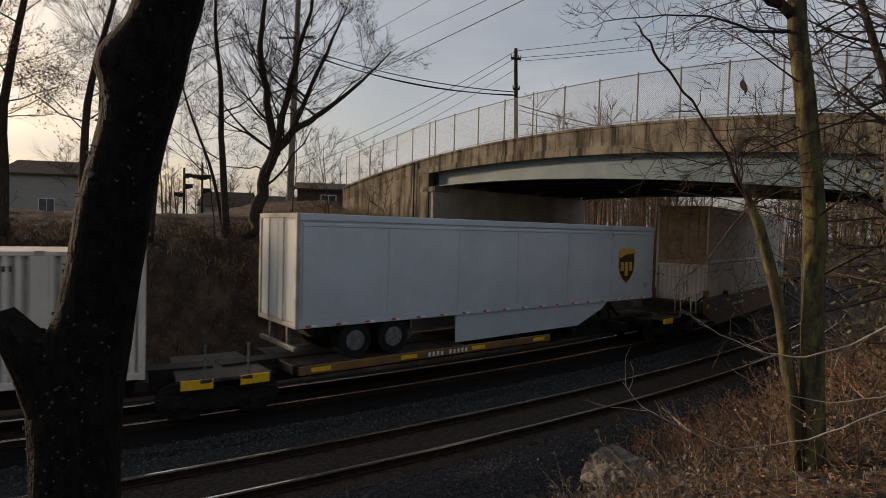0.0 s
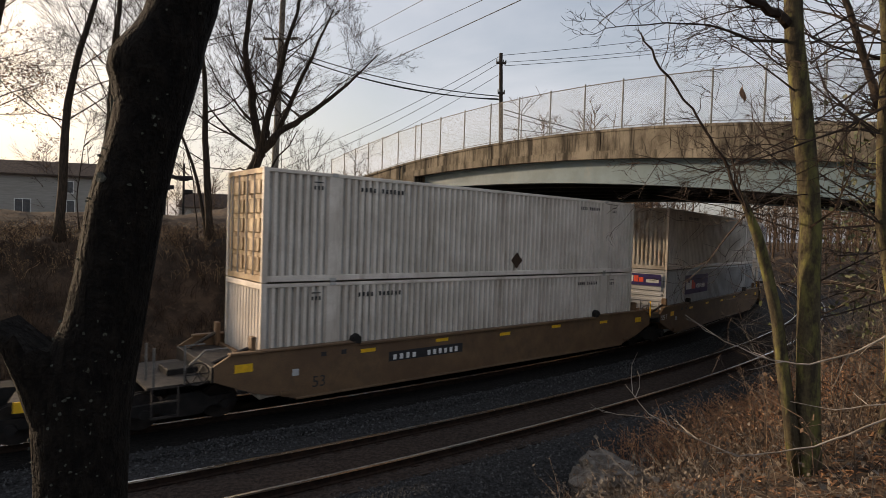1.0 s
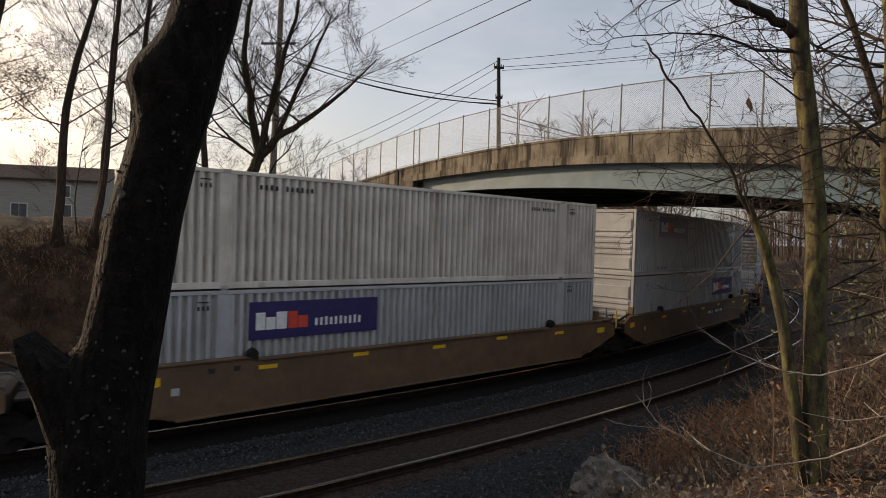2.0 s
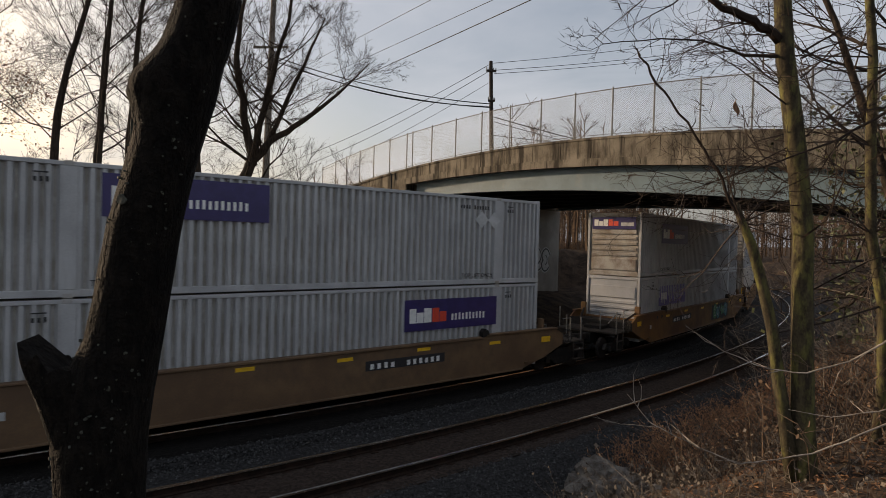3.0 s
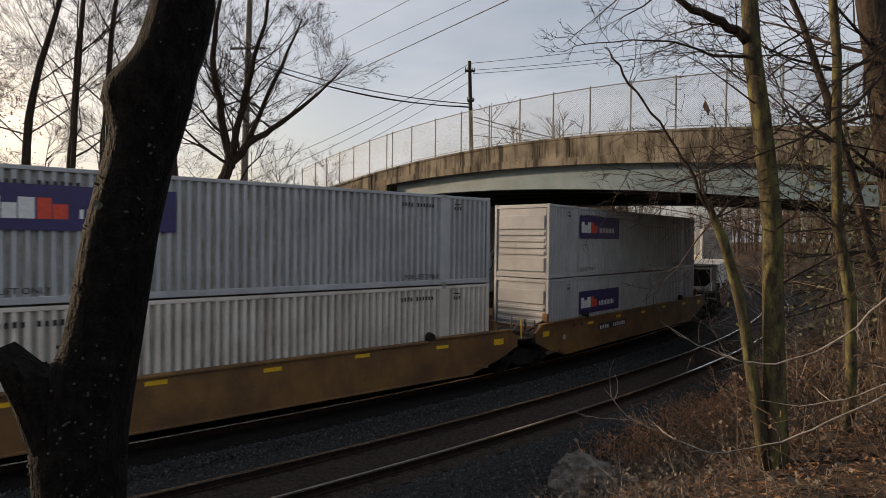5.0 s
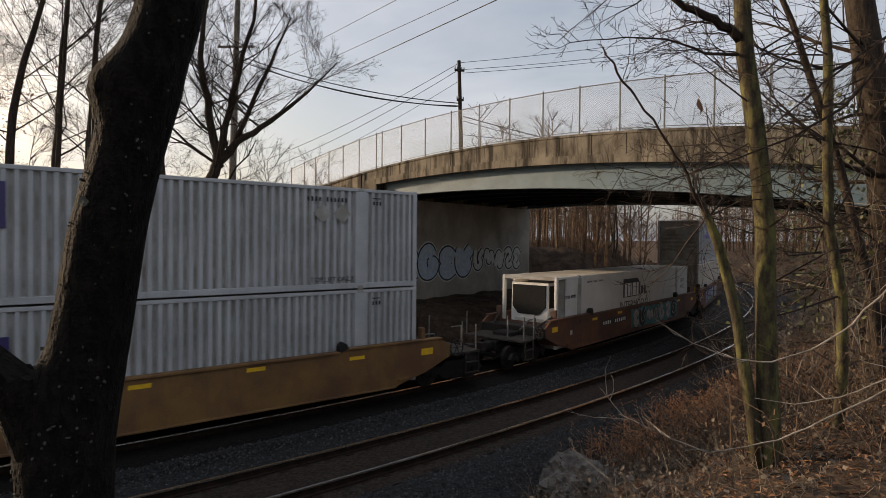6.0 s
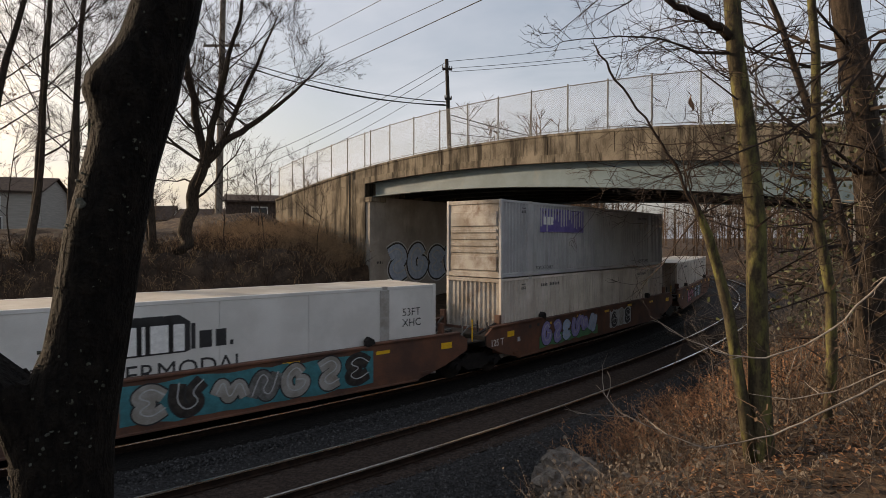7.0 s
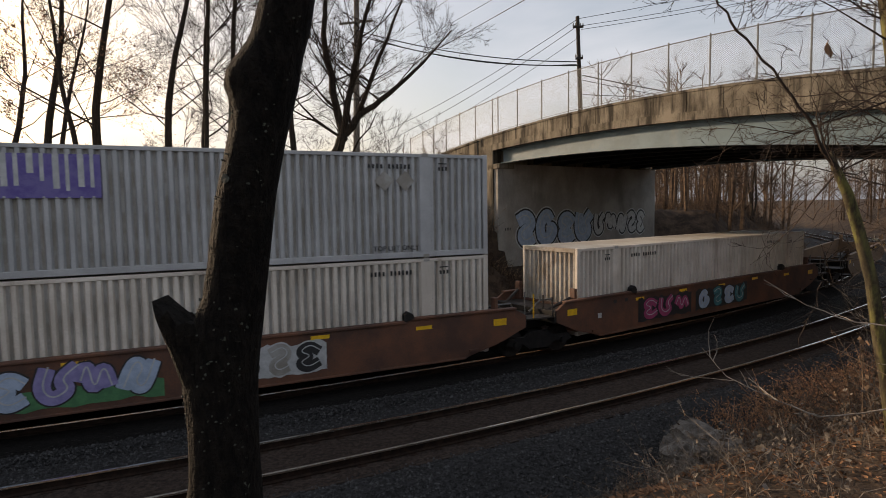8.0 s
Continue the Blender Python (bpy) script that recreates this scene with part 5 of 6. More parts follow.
# the leaning trunk beside the camera, with its knob and snapped second stem
def near_trunk():
    t = thing("tree", "dark leaning lichen-spotted tree trunk with snapped stub", "tree")
    rows = [(-0.62, 2.20, 6.5, 0.09), (-0.76, 2.14, 5.83, 0.098), (-0.76, 2.13, 5.57, 0.109), (-0.80, 2.14, 5.44, 0.117), (-0.84, 2.14, 5.34, 0.125), (-0.865, 2.14, 5.20, 0.122),
            (-0.92, 2.14, 4.99, 0.121), (-0.97, 2.14, 4.79, 0.123), (-1.01, 2.15, 4.56, 0.124), (-1.04, 2.15, 4.40, 0.127), (-1.09, 2.15, 4.21, 0.150), (-1.12, 2.15, 4.01, 0.155),
            (-1.11, 2.14, 3.85, 0.145), (-1.11, 2.14, 3.62, 0.145), (-1.13, 2.14, 3.37, 0.17), (-1.14, 2.14, 2.8, 0.24)]
    rng = random.Random(5)
    sh = Shape()
    rings = []
    for i in range(len(rows) - 1):
        for k in range(3):
            f = k / 3
            a, b = rows[i], rows[i + 1]
            x, y, z, r = [a[j] + (b[j] - a[j]) * f for j in range(4)]
            ring = []
            for m in range(28):
                an = m * math.tau / 28
                q = r * (1 + 0.05 * noise.noise((math.cos(an) * 2.2, math.sin(an) * 2.2, z * 2.5)) + 0.035 * noise.noise((math.cos(an) * 7, math.sin(an) * 7, z * 6)))
                q += 0.055 * math.exp(-((z - 5.27) / 0.085) ** 2) * max(0.0, math.cos(an - 3.45)) ** 1.5
                ring.append((x + q * math.cos(an), y + q * math.sin(an), z + 0.02 * math.cos(an)))
            rings.append(ring)
    sh.loft(rings[::-1])
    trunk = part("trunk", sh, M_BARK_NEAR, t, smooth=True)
    st = Shape()
    axis = [(-1.10, 2.14, 3.82, 0.12), (-1.14, 2.12, 4.00, 0.112), (-1.19, 2.10, 4.14, 0.104), (-1.235, 2.07, 4.27, 0.098), (-1.25, 2.06, 4.32, 0.090)]
    rings = []
    for i, (x, y, z, r) in enumerate(axis):
        ring = []
        for m in range(18):
            an = m * math.tau / 18
            q = r * (1 + 0.06 * noise.noise((math.cos(an) * 3, math.sin(an) * 3, z * 5)))
            jag = 0.0 if i < 3 else (i - 2) * (0.030 * noise.noise((math.cos(an) * 2, math.sin(an) * 2, 7)) - 0.012 * math.cos(an))
            ring.append((x + q * math.cos(an), y + q * math.sin(an), z + jag - 0.25 * q * math.cos(an) * (i > 1)))
        rings.append(ring)
    st.loft(rings)
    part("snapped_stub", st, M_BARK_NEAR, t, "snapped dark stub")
    spots = [(5.10, -2.75, 0.028, 0.045), (4.86, -2.0, 0.020, 0.016)]
    spots += [(rng.uniform(3.75, 5.5), rng.uniform(-3.0, -0.5), rng.uniform(0.0015, 0.005) * rng.uniform(0.6, 1.6), rng.uniform(0.0015, 0.005)) for _ in range(60)]
    spots += [(rng.gauss(4.05, 0.2), rng.uniform(-3.1, -0.6), rng.uniform(0.002, 0.006), rng.uniform(0.002, 0.006)) for _ in range(50)]
    for i, (z, an, w, h) in enumerate(spots):
        z = min(max(z, 3.4), 5.6)
        r0 = next(b for a, b in zip(rows, rows[1:]) if a[2] >= z >= b[2])
        r1 = rows[rows.index(r0) - 1]
        f = (z - r0[2]) / (r1[2] - r0[2])
        cx, cy, rr = [r0[j] + (r1[j] - r0[j]) * f for j in (0, 1, 3)]
        sh2 = Shape()
        ringA, ringB = [], []
        for m in range(9):
            b = m * math.tau / 9
            q = 1 + 0.7 * noise.noise((i * 3.3, m * 1.7, 0))
            aa, zz = an + w / rr * q * math.cos(b), z + h * q * math.sin(b)
            ringA.append((cx + (rr * 0.95) * math.cos(aa), cy + (rr * 0.95) * math.sin(aa), zz))
            ringB.append((cx + (rr * 1.03) * math.cos(aa), cy + (rr * 1.03) * math.sin(aa), zz))
        sh2.loft([ringA, ringB])
        part("lichen_patch", sh2, M_LICHEN, trunk, "pale grey lichen")


M_LICHEN = material("pale_lichen", (0.10, 0.105, 0.09), (0.045, 0.047, 0.04), 0.95, scale=40, fine=120, bump=0.5)
near_trunk()


def sprig(rng, thick, thin, pts, rads, side_len, count, depth=1, droop=0.0, sides=6, bias=None):
    """A branch along given points that bears side twigs."""
    fine, fr = [], []
    for i in range(len(pts) - 1):
        for k in range(3):
            w = Vector(pts[i]).lerp(Vector(pts[i + 1]), k / 3)
            g = min(0.010, 0.7 * rads[i]) if k else 0.0
            fine.append(w + Vector((rng.gauss(0, g), rng.gauss(0, g), rng.gauss(0, g))))
            fr.append(rads[i] + (rads[i + 1] - rads[i]) * k / 3)
    thick.tube(fine + [pts[-1]], fr + [rads[-1]], sides)
    v = [Vector(p) for p in pts]
    for k in range(count):
        f = rng.uniform(0.1, 1.0) * (len(v) - 1)
        i = min(int(f), len(v) - 2)
        p = v[i].lerp(v[i + 1], f - i)
        a = (v[i + 1] - v[i]).normalized()
        s = a.cross(Vector((rng.gauss(0, 1), rng.gauss(0, 1), rng.gauss(0, 1)))).normalized()
        r = rads[i] * 0.5
        grow(rng, thick, thin, p, (a * 0.9 + s * 0.8 + Vector(bias or (0, 0, 0))).normalized(), side_len * rng.uniform(0.5, 1.2), min(max(r, 0.003), 0.008), 4 - depth, 4, -droop, 0.9, 0.24, (3, 5), 0.0022, 0.55)


def columns(rows):
    return [r[:3] for r in rows], [r[3] for r in rows]


def right_trees():
    rng = random.Random(77)
    t = thing("tree", "mossy twin-stemmed bare tree on the near bank", "tree", "near trees")
    thick, thin = Shape(), Shape()
    a, r = columns([(2.99, 4.35, 2.1, 0.15), (3.01, 4.35, 2.7, 0.125), (3.04, 4.36, 3.07, 0.115), (3.01, 4.37, 3.52, 0.108), (2.99, 4.37, 3.97, 0.102), (2.98, 4.38, 4.43, 0.100), (2.98, 4.39, 4.88, 0.098),
                    (2.93, 4.40, 5.33, 0.094), (2.88, 4.42, 5.78, 0.090), (2.81, 4.43, 6.24, 0.086), (2.78, 4.44, 6.69, 0.08), (2.77, 4.45, 7.14, 0.07), (2.74, 4.46, 7.82, 0.055), (2.8, 4.5, 9.0, 0.03)])
    part("trunk", Shape().tube(a, [q * 0.76 for q in r], 14, 0.05), M_BARK_MOSS, t, "grey bark with yellow-green moss", smooth=True)
    a, r = columns([(2.96, 4.36, 2.9, 0.08), (2.88, 4.38, 3.43, 0.068), (2.82, 4.39, 3.75, 0.064), (2.76, 4.40, 4.15, 0.060), (2.67, 4.42, 4.52, 0.055), (2.59, 4.43, 4.79, 0.050), (2.50, 4.44, 5.0, 0.036), (2.47, 4.45, 5.1, 0.03)])
    part("second_stem", Shape().tube(a, [q * 0.74 for q in r], 12, 0.06), M_BARK_MOSS, t, "crooked mossy stem", smooth=True)
    a, r = columns([(2.53, 4.44, 4.90, 0.020), (2.35, 4.39, 5.19, 0.013), (2.18, 4.33, 5.42, 0.0105), (2.04, 4.28, 5.59, 0.009), (1.83, 4.23, 5.82, 0.008), (1.65, 4.17, 5.99, 0.009), (1.52, 4.11, 6.15, 0.005)])
    sprig(rng, thick, thin, a, r, 0.35, 8, 1)
    a, r = columns([(2.80, 4.44, 6.36, 0.045), (2.64, 4.38, 6.43, 0.036), (2.42, 4.34, 6.50, 0.031), (2.17, 4.29, 6.58, 0.024), (1.88, 4.26, 6.74, 0.018), (1.55, 4.22, 6.92, 0.010)])
    sprig(rng, thick, thin, a, r, 0.6, 13, 2, 0.2, bias=(-0.2, 0, -0.3))
    a, r = columns([(2.80, 4.43, 6.25, 0.014), (2.45, 4.38, 6.22, 0.010), (2.1, 4.32, 6.30, 0.007), (1.75, 4.26, 6.28, 0.005), (1.3, 4.2, 6.2, 0.003)])
    sprig(rng, thick, thin, a, r, 0.4, 16, 2, 0.1)
    for k in range(16):
        z = rng.uniform(4.3, 7.6)
        an = rng.uniform(0, math.tau)
        grow(rng, thick, thin, (2.93, 4.41, z), (math.cos(an), math.sin(an) * 0.6, rng.uniform(0.0, 0.6)), rng.uniform(0.5, 1.1), 0.010, 2, 4, 0.1, 0.9, 0.24, (3, 5), 0.0025)
    for k in range(7):
        grow(rng, thick, thin, (2.52, 4.44, 4.95), (rng.uniform(-1.0, 0.6), rng.uniform(-0.3, 0.3), rng.uniform(-0.3, 0.6)), rng.uniform(0.5, 0.9), 0.009, 2, 4, 0.0, 0.9, 0.24, (3, 5), 0.0025)
    part("crown", thick, M_TWIG, t)
    part("twig_spray", thin, M_TWIG, t, kind="stuff")

    # a curled dead leaf that still hangs
    leaf = thing("dead_leaf", "curled russet dead leaf hanging on a twig", "leaf")
    v, f = [], []
    for i in range(5):
        for j in range(4):
            u, w = i / 4 - 0.5, j / 3 - 0.5
            v.append((2.32 + 0.10 * w * (1.1 - 2.0 * u * u), 4.22 + 0.05 * math.sin(3 * w) + 0.02 * u, 5.79 + 0.09 * u + 0.02 * math.cos(5 * w)))
    for i in range(4):
        for j in range(3):
            f.append((i * 4 + j, i * 4 + j + 1, i * 4 + j + 5, i * 4 + j + 4))
    part("blade", Shape().add(v, f), M_LEAF, leaf, "russet leaf blade")
    part("stalk", Shape().tube([(2.32, 4.22, 5.84), (2.28, 4.22, 5.88)], 0.003, 4), M_TWIG, leaf)

    # slender stem, thick dark trunk and leaning stem further along
    for rows, mat, lab, n, slim in (
        ([(3.9, 4.8, 1.7, 0.10), (3.92, 4.81, 2.46, 0.072), (3.97, 4.81, 2.97, 0.068), (4.02, 4.81, 3.63, 0.065), (4.01, 4.83, 4.29, 0.063), (3.89, 4.85, 4.90, 0.061), (3.87, 4.86, 5.66, 0.058), (3.87, 4.87, 6.42, 0.052), (3.80, 4.89, 7.23, 0.046), (3.7, 4.9, 8.6, 0.03)], M_BARK_MOSS, "slender mossy bare tree on the near bank", 22, 0.72),
        ([(5.91, 6.39, 1.2, 0.30), (5.87, 6.40, 2.22, 0.23), (5.80, 6.42, 2.91, 0.22), (5.88, 6.43, 3.86, 0.212), (5.96, 6.44, 4.75, 0.205), (5.90, 6.45, 5.50, 0.20), (5.78, 6.48, 6.31, 0.188), (5.68, 6.50, 7.0, 0.18), (5.58, 6.52, 7.68, 0.17), (5.4, 6.55, 9.0, 0.12), (5.3, 6.6, 11.0, 0.05)], M_BARK, "thick dark bare tree on the near bank", 34, 0.9),
        ([(5.6, 6.05, 2.4, 0.11), (5.53, 6.06, 3.40, 0.095), (5.43, 6.08, 4.17, 0.084), (5.23, 6.11, 4.94, 0.076), (5.07, 6.14, 5.58, 0.07), (4.88, 6.17, 6.16, 0.064), (4.71, 6.20, 6.67, 0.06), (4.52, 6.23, 7.25, 0.052), (4.23, 6.27, 7.89, 0.042), (3.9, 6.3, 8.7, 0.02)], M_BARK, "leaning bare tree among the thicket", 18, 0.62),
    ):
        t2 = thing("tree", lab, "tree", "near trees")
        a, r = columns(rows)
        r = [q * slim for q in r]
        part("trunk", Shape().tube(a, r, 14, 0.05), mat, t2, smooth=True)
        thick, thin = Shape(), Shape()
        for k in range(n):
            i = rng.randint(3, len(a) - 2)
            an = rng.uniform(0, math.tau)
            grow(rng, thick, thin, a[i], (math.cos(an) - 0.25, math.sin(an) * 0.7, rng.uniform(-0.2, 0.7)), rng.uniform(0.9, 2.0), max(r[i] * 0.16, 0.010), 2, 4, 0.05, 0.9, 0.24, (4, 6), 0.003)
        part("crown", thick, M_TWIG, t2)
        part("twig_spray", thin, M_TWIG, t2, kind="stuff")

    # limbs that reach across the sky and the parapet from a tree beside the camera
    t3 = thing("tree", "bare tree beside the path with long pale reaching branches", "tree", "near trees")
    part("trunk", Shape().tube([(4.6, 2.6, 2.4), (4.62, 2.62, 3.6), (4.55, 2.7, 5.0), (4.5, 2.9, 6.4), (4.4, 3.0, 8.0)], [0.17, 0.13, 0.12, 0.10, 0.06], 12, 0.05), M_BARK_MOSS, t3, smooth=True)
    thick, thin = Shape(), Shape()
    for rows in (
        [(4.5, 2.9, 6.45, 0.07), (3.93, 4.26, 6.32, 0.030), (3.51, 4.26, 5.81, 0.022), (3.13, 4.26, 5.58, 0.015), (2.67, 4.26, 5.40, 0.010), (2.13, 4.28, 5.22, 0.007), (1.56, 4.30, 5.34, 0.003)],
        [(4.5, 2.9, 6.40, 0.05), (4.10, 4.45, 6.48, 0.020), (3.46, 4.43, 6.03, 0.014), (2.95, 4.41, 5.60, 0.010), (2.42, 4.38, 5.32, 0.007), (1.94, 4.35, 5.13, 0.004)],
    ):
        a, r = columns(rows)
        sprig(rng, thick, thin, a, [q * 0.62 for q in r], 0.55, 26, 2, 0.1)
    part("crown", thick, M_TWIG, t3)
    part("twig_spray", thin, M_TWIG, t3, kind="stuff")
    thick, thin = Shape(), Shape()
    for rows, n in (
        ([(4.58, 2.65, 4.7, 0.022), (3.4, 2.55, 4.9, 0.016), (2.73, 2.76, 4.69, 0.013), (2.61, 2.82, 4.54, 0.012), (2.45, 2.89, 4.32, 0.0115), (2.28, 2.97, 4.17, 0.011), (2.10, 3.04, 4.09, 0.010), (1.95, 3.12, 4.09, 0.008), (1.73, 3.20, 4.17, 0.006), (1.54, 3.28, 4.30, 0.003)], 9),
        ([(4.6, 2.62, 4.3, 0.018), (3.4, 2.6, 4.3, 0.013), (2.74, 2.75, 4.14, 0.010), (2.62, 2.83, 4.05, 0.009), (2.42, 2.93, 3.92, 0.008), (2.23, 3.02, 3.86, 0.006), (2.06, 3.12, 3.87, 0.003)], 6),
        ([(4.6, 2.62, 4.0, 0.02), (3.3, 2.55, 4.2, 0.015), (2.67, 2.65, 4.13, 0.013), (2.52, 2.73, 4.02, 0.012), (2.23, 2.81, 3.84, 0.011), (2.04, 2.89, 3.71, 0.009), (1.83, 2.97, 3.64, 0.008), (1.69, 2.95, 3.63, 0.007), (1.51, 3.02, 3.69, 0.0065), (1.37, 3.09, 3.75, 0.006), (1.30, 3.14, 3.78, 0.005), (1.19, 3.21, 3.92, 0.003)], 8),
        ([(1.33, 3.13, 3.76, 0.0045), (1.16, 3.21, 3.75, 0.0035), (1.02, 3.27, 3.77, 0.002)], 1),
    ):
        a, r = columns(rows)
        sprig(rng, thick, thin, a, [q * 0.44 for q in r], 0.20, n, 0, 0.0, 7)
    part("pale_branch", thick, M_TWIG_PALE, t3, "pale grey bare branches")
    part("pale_twig_spray", thin, M_TWIG_PALE, t3, kind="stuff")


right_trees()


def thicket(name, label, spots, mat, seed, height, stems, width=0.004, leaves=0, lean=0.45, fork=2):
    """Clumps of thin stems, joined: uncountable growth."""
    rng = random.Random(seed)
    sh = Shape()
    for x, y, k in spots:
        z = ground_height(x, y) - 0.03
        for _ in range(stems):
            h = height * k * rng.uniform(0.5, 1.15)
            bx, by = x + rng.gauss(0, 0.10), y + rng.gauss(0, 0.10)
            lx, ly = rng.gauss(0, lean) * h, rng.gauss(0, lean) * h
            w = width * rng.uniform(0.7, 1.4)
            p = [(bx, by, z), (bx + lx * 0.35, by + ly * 0.35, z + h * 0.55), (bx + lx, by + ly, z + h * rng.uniform(0.75, 1.0))]
            sh.tube(p, [w, w * 0.8, w * 0.3], 3)
            for _ in range(fork):
                f = rng.uniform(0.3, 0.9)
                q = Vector(p[1]).lerp(Vector(p[2]), f)
                e = q + Vector((rng.gauss(0, 0.16), rng.gauss(0, 0.16), rng.uniform(0.02, 0.22))) * h
                sh.tube([q, e], [w * 0.6, w * 0.2], 3)
                for _ in range(leaves):
                    c = q.lerp(e, rng.uniform(0.3, 1.0))
                    s = 0.016 * rng.uniform(0.6, 1.5)
                    d1, d2 = Vector((rng.gauss(0, 1), rng.gauss(0, 1), rng.gauss(0, 1))).normalized() * s, Vector((rng.gauss(0, 1), rng.gauss(0, 1), rng.gauss(0, 1))).normalized() * s
                    sh.add([c - d1, c + d2, c + d1, c - d2], [(0, 1, 2, 3)])
    return tagged(part(name, sh, mat), label, "brush", kind="stuff")


def strip(seed, n, s0, s1, o0, o1, keep=lambda x, y: True, k=(0.6, 1.3)):
    rng = random.Random(seed)
    out = []
    while len(out) < n:
        x, y, _ = along(rng.uniform(s0, s1), rng.uniform(o0, o1))
        if keep(x, y):
            out.append((x, y, rng.uniform(*k)))
    return out


def clear_of_rocks(x, y):
    return math.hypot(x - 4.0, y - 11.6) > 1.5 and math.hypot(x - 3.4, y - 10.0) > 1.1


def before_wall(x, y):
    u, w = bridge_coords(x, y)
    return w < -0.15


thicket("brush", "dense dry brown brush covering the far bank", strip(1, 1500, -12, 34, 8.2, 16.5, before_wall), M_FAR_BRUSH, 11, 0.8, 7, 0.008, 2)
thicket("bramble", "pale dead leaves and straw caught in brush on the far bank", strip(22, 420, 4, 36, 12.8, 17.5, before_wall), M_STRAW_PALE, 23, 0.6, 5, 0.006, 4)
thicket("bramble", "pale brown brambles at the foot of the wing wall", [s for s in strip(2, 800, 14, 34, 12.5, 22, lambda x, y: before_wall(x, y) and bridge_coords(x, y)[1] > -7 and bridge_coords(x, y)[0] < -3.5)], M_STRAW_PALE, 12, 1.25, 6, 0.008, 3)
thicket("weeds", "dry russet weeds on the near bank", strip(3, 1700, 16.0, 44, -7.5, -2.4, lambda x, y: x > 3.9 and clear_of_rocks(x, y)), M_STRAW, 13, 0.8, 7, 0.0045, 4)
thicket("weeds", "tangled grey-brown weeds and brambles on the near bank", strip(4, 1500, 11, 46, -11.5, -3.2, lambda x, y: x > 2.6 and y > 3.6 and clear_of_rocks(x, y)), M_BRUSH, 14, 0.7, 6, 0.004, 2)
thicket("dry_grass", "tufts of pale dry grass at the ballast's edge", strip(5, 160, 11.5, 26, -6.6, -3.0, lambda x, y: y > 4.5), M_STRAW, 15, 0.32, 14, 0.002, 0, 0.6, 0)
thicket("shrub", "tall bare shrubs crowding the near bank", strip(6, 110, 22, 50, -12, -4.0, lambda x, y: x > 6.0), M_TWIG_DULL, 16, 2.6, 7, 0.008, 0, 0.34, 9)
thicket("brush", "low grey tangle of dead stems on the near bank", strip(9, 1500, 9, 24, -10.5, -3.4, lambda x, y: x > 1.2 and y > 3.2), M_TWIG_DULL, 19, 0.30, 6, 0.0028, 1, 0.8, 2)
thicket("shrub", "thin bare shrub stems between the near trees", strip(10, 120, 12, 26, -11.5, -6.0, lambda x, y: x > 4.3 and y > 4.0), M_TWIG_DULL, 20, 1.9, 6, 0.005, 0, 0.34, 9)
thicket("brush", "bare brush beyond the bridge", strip(7, 500, 52, 80, 9, 20) + strip(8, 350, 46, 80, -14, -5), M_BRUSH, 17, 1.1, 6, 0.012, 1)


def leaf_litter():
    rng = random.Random(21)
    sh = Shape()
    for _ in range(52000):
        x, y, _ = along(rng.uniform(9, 30), rng.uniform(-12.5, -3.4))
        z = ground_height(x, y) + rng.uniform(0.0, 0.035)
        s, a, t = 0.027 * rng.uniform(0.6, 1.5), rng.uniform(0, math.tau), rng.gauss(0, 0.35)
        c, d = math.cos(a) * s, math.sin(a) * s
        sh.add([(x - c, y - d, z - t * s), (x + d * 0.6, y - c * 0.6, z + 0.01), (x + c, y + d, z + t * s), (x - d * 0.6, y + c * 0.6, z + 0.012)], [(0, 1, 2, 3)])
    tagged(part("leaf_litter", sh, M_LEAF), "brown fallen leaves scattered over the near bank", "leaves", kind="stuff")


leaf_litter()


def ivy():
    rng = random.Random(31)
    sh = Shape()
    for _ in range(1500):
        z = rng.uniform(3.6, 6.6)
        c = Vector((5.6 + rng.gauss(0, 0.38), 6.9 + rng.gauss(0, 0.4), z))
        s = rng.uniform(0.02, 0.04)
        d1, d2 = [Vector((rng.gauss(0, 1), rng.gauss(0, 1), rng.gauss(0, 1))).normalized() * s for _ in range(2)]
        sh.add([c - d1, c + d2, c + d1, c - d2], [(0, 1, 2, 3)])
    t = tagged(part("evergreen_vine", sh, M_IVY), "olive evergreen leaves climbing among bare trunks", "vine", kind="stuff")


ivy()


# far woods beyond the bridge and along the horizon
def woods(name, label, spots, seed, height, mat):
    rng = random.Random(seed)
    sh = Shape()
    for x, y in spots:
        z = ground_height(x, y) - 0.2
        h = height * rng.uniform(0.7, 1.2)
        r = 0.10 * h / 10 * rng.uniform(0.7, 1.6)
        lx, ly = rng.gauss(0, 0.06) * h, rng.gauss(0, 0.06) * h
        p = [Vector((x, y, z)), Vector((x + lx * 0.4, y + ly * 0.4, z + h * 0.5)), Vector((x + lx, y + ly, z + h))]
        sh.tube(p, [r, r * 0.7, r * 0.15], 5)
        for _ in range(16):
            f = rng.uniform(0.15, 0.98)
            q = p[0].lerp(p[1], f * 2) if f < 0.5 else p[1].lerp(p[2], f * 2 - 1)
            a = rng.uniform(0, math.tau)
            L = h * rng.uniform(0.12, 0.32) * (1.2 - 0.7 * f)
            e = q + Vector((math.cos(a) * 0.7, math.sin(a) * 0.7, 0.75)) * L
            sh.tube([q, e], [r * 0.3, 0.02], 3)
            for _ in range(4):
                g = q.lerp(e, rng.uniform(0.3, 1.0))
                sh.tube([g, g + Vector((rng.gauss(0, 0.5), rng.gauss(0, 0.5), rng.uniform(0.1, 0.8))) * L * 0.6], [0.022, 0.012], 3)
    return tagged(part(name, sh, mat), label, "woods", kind="stuff")


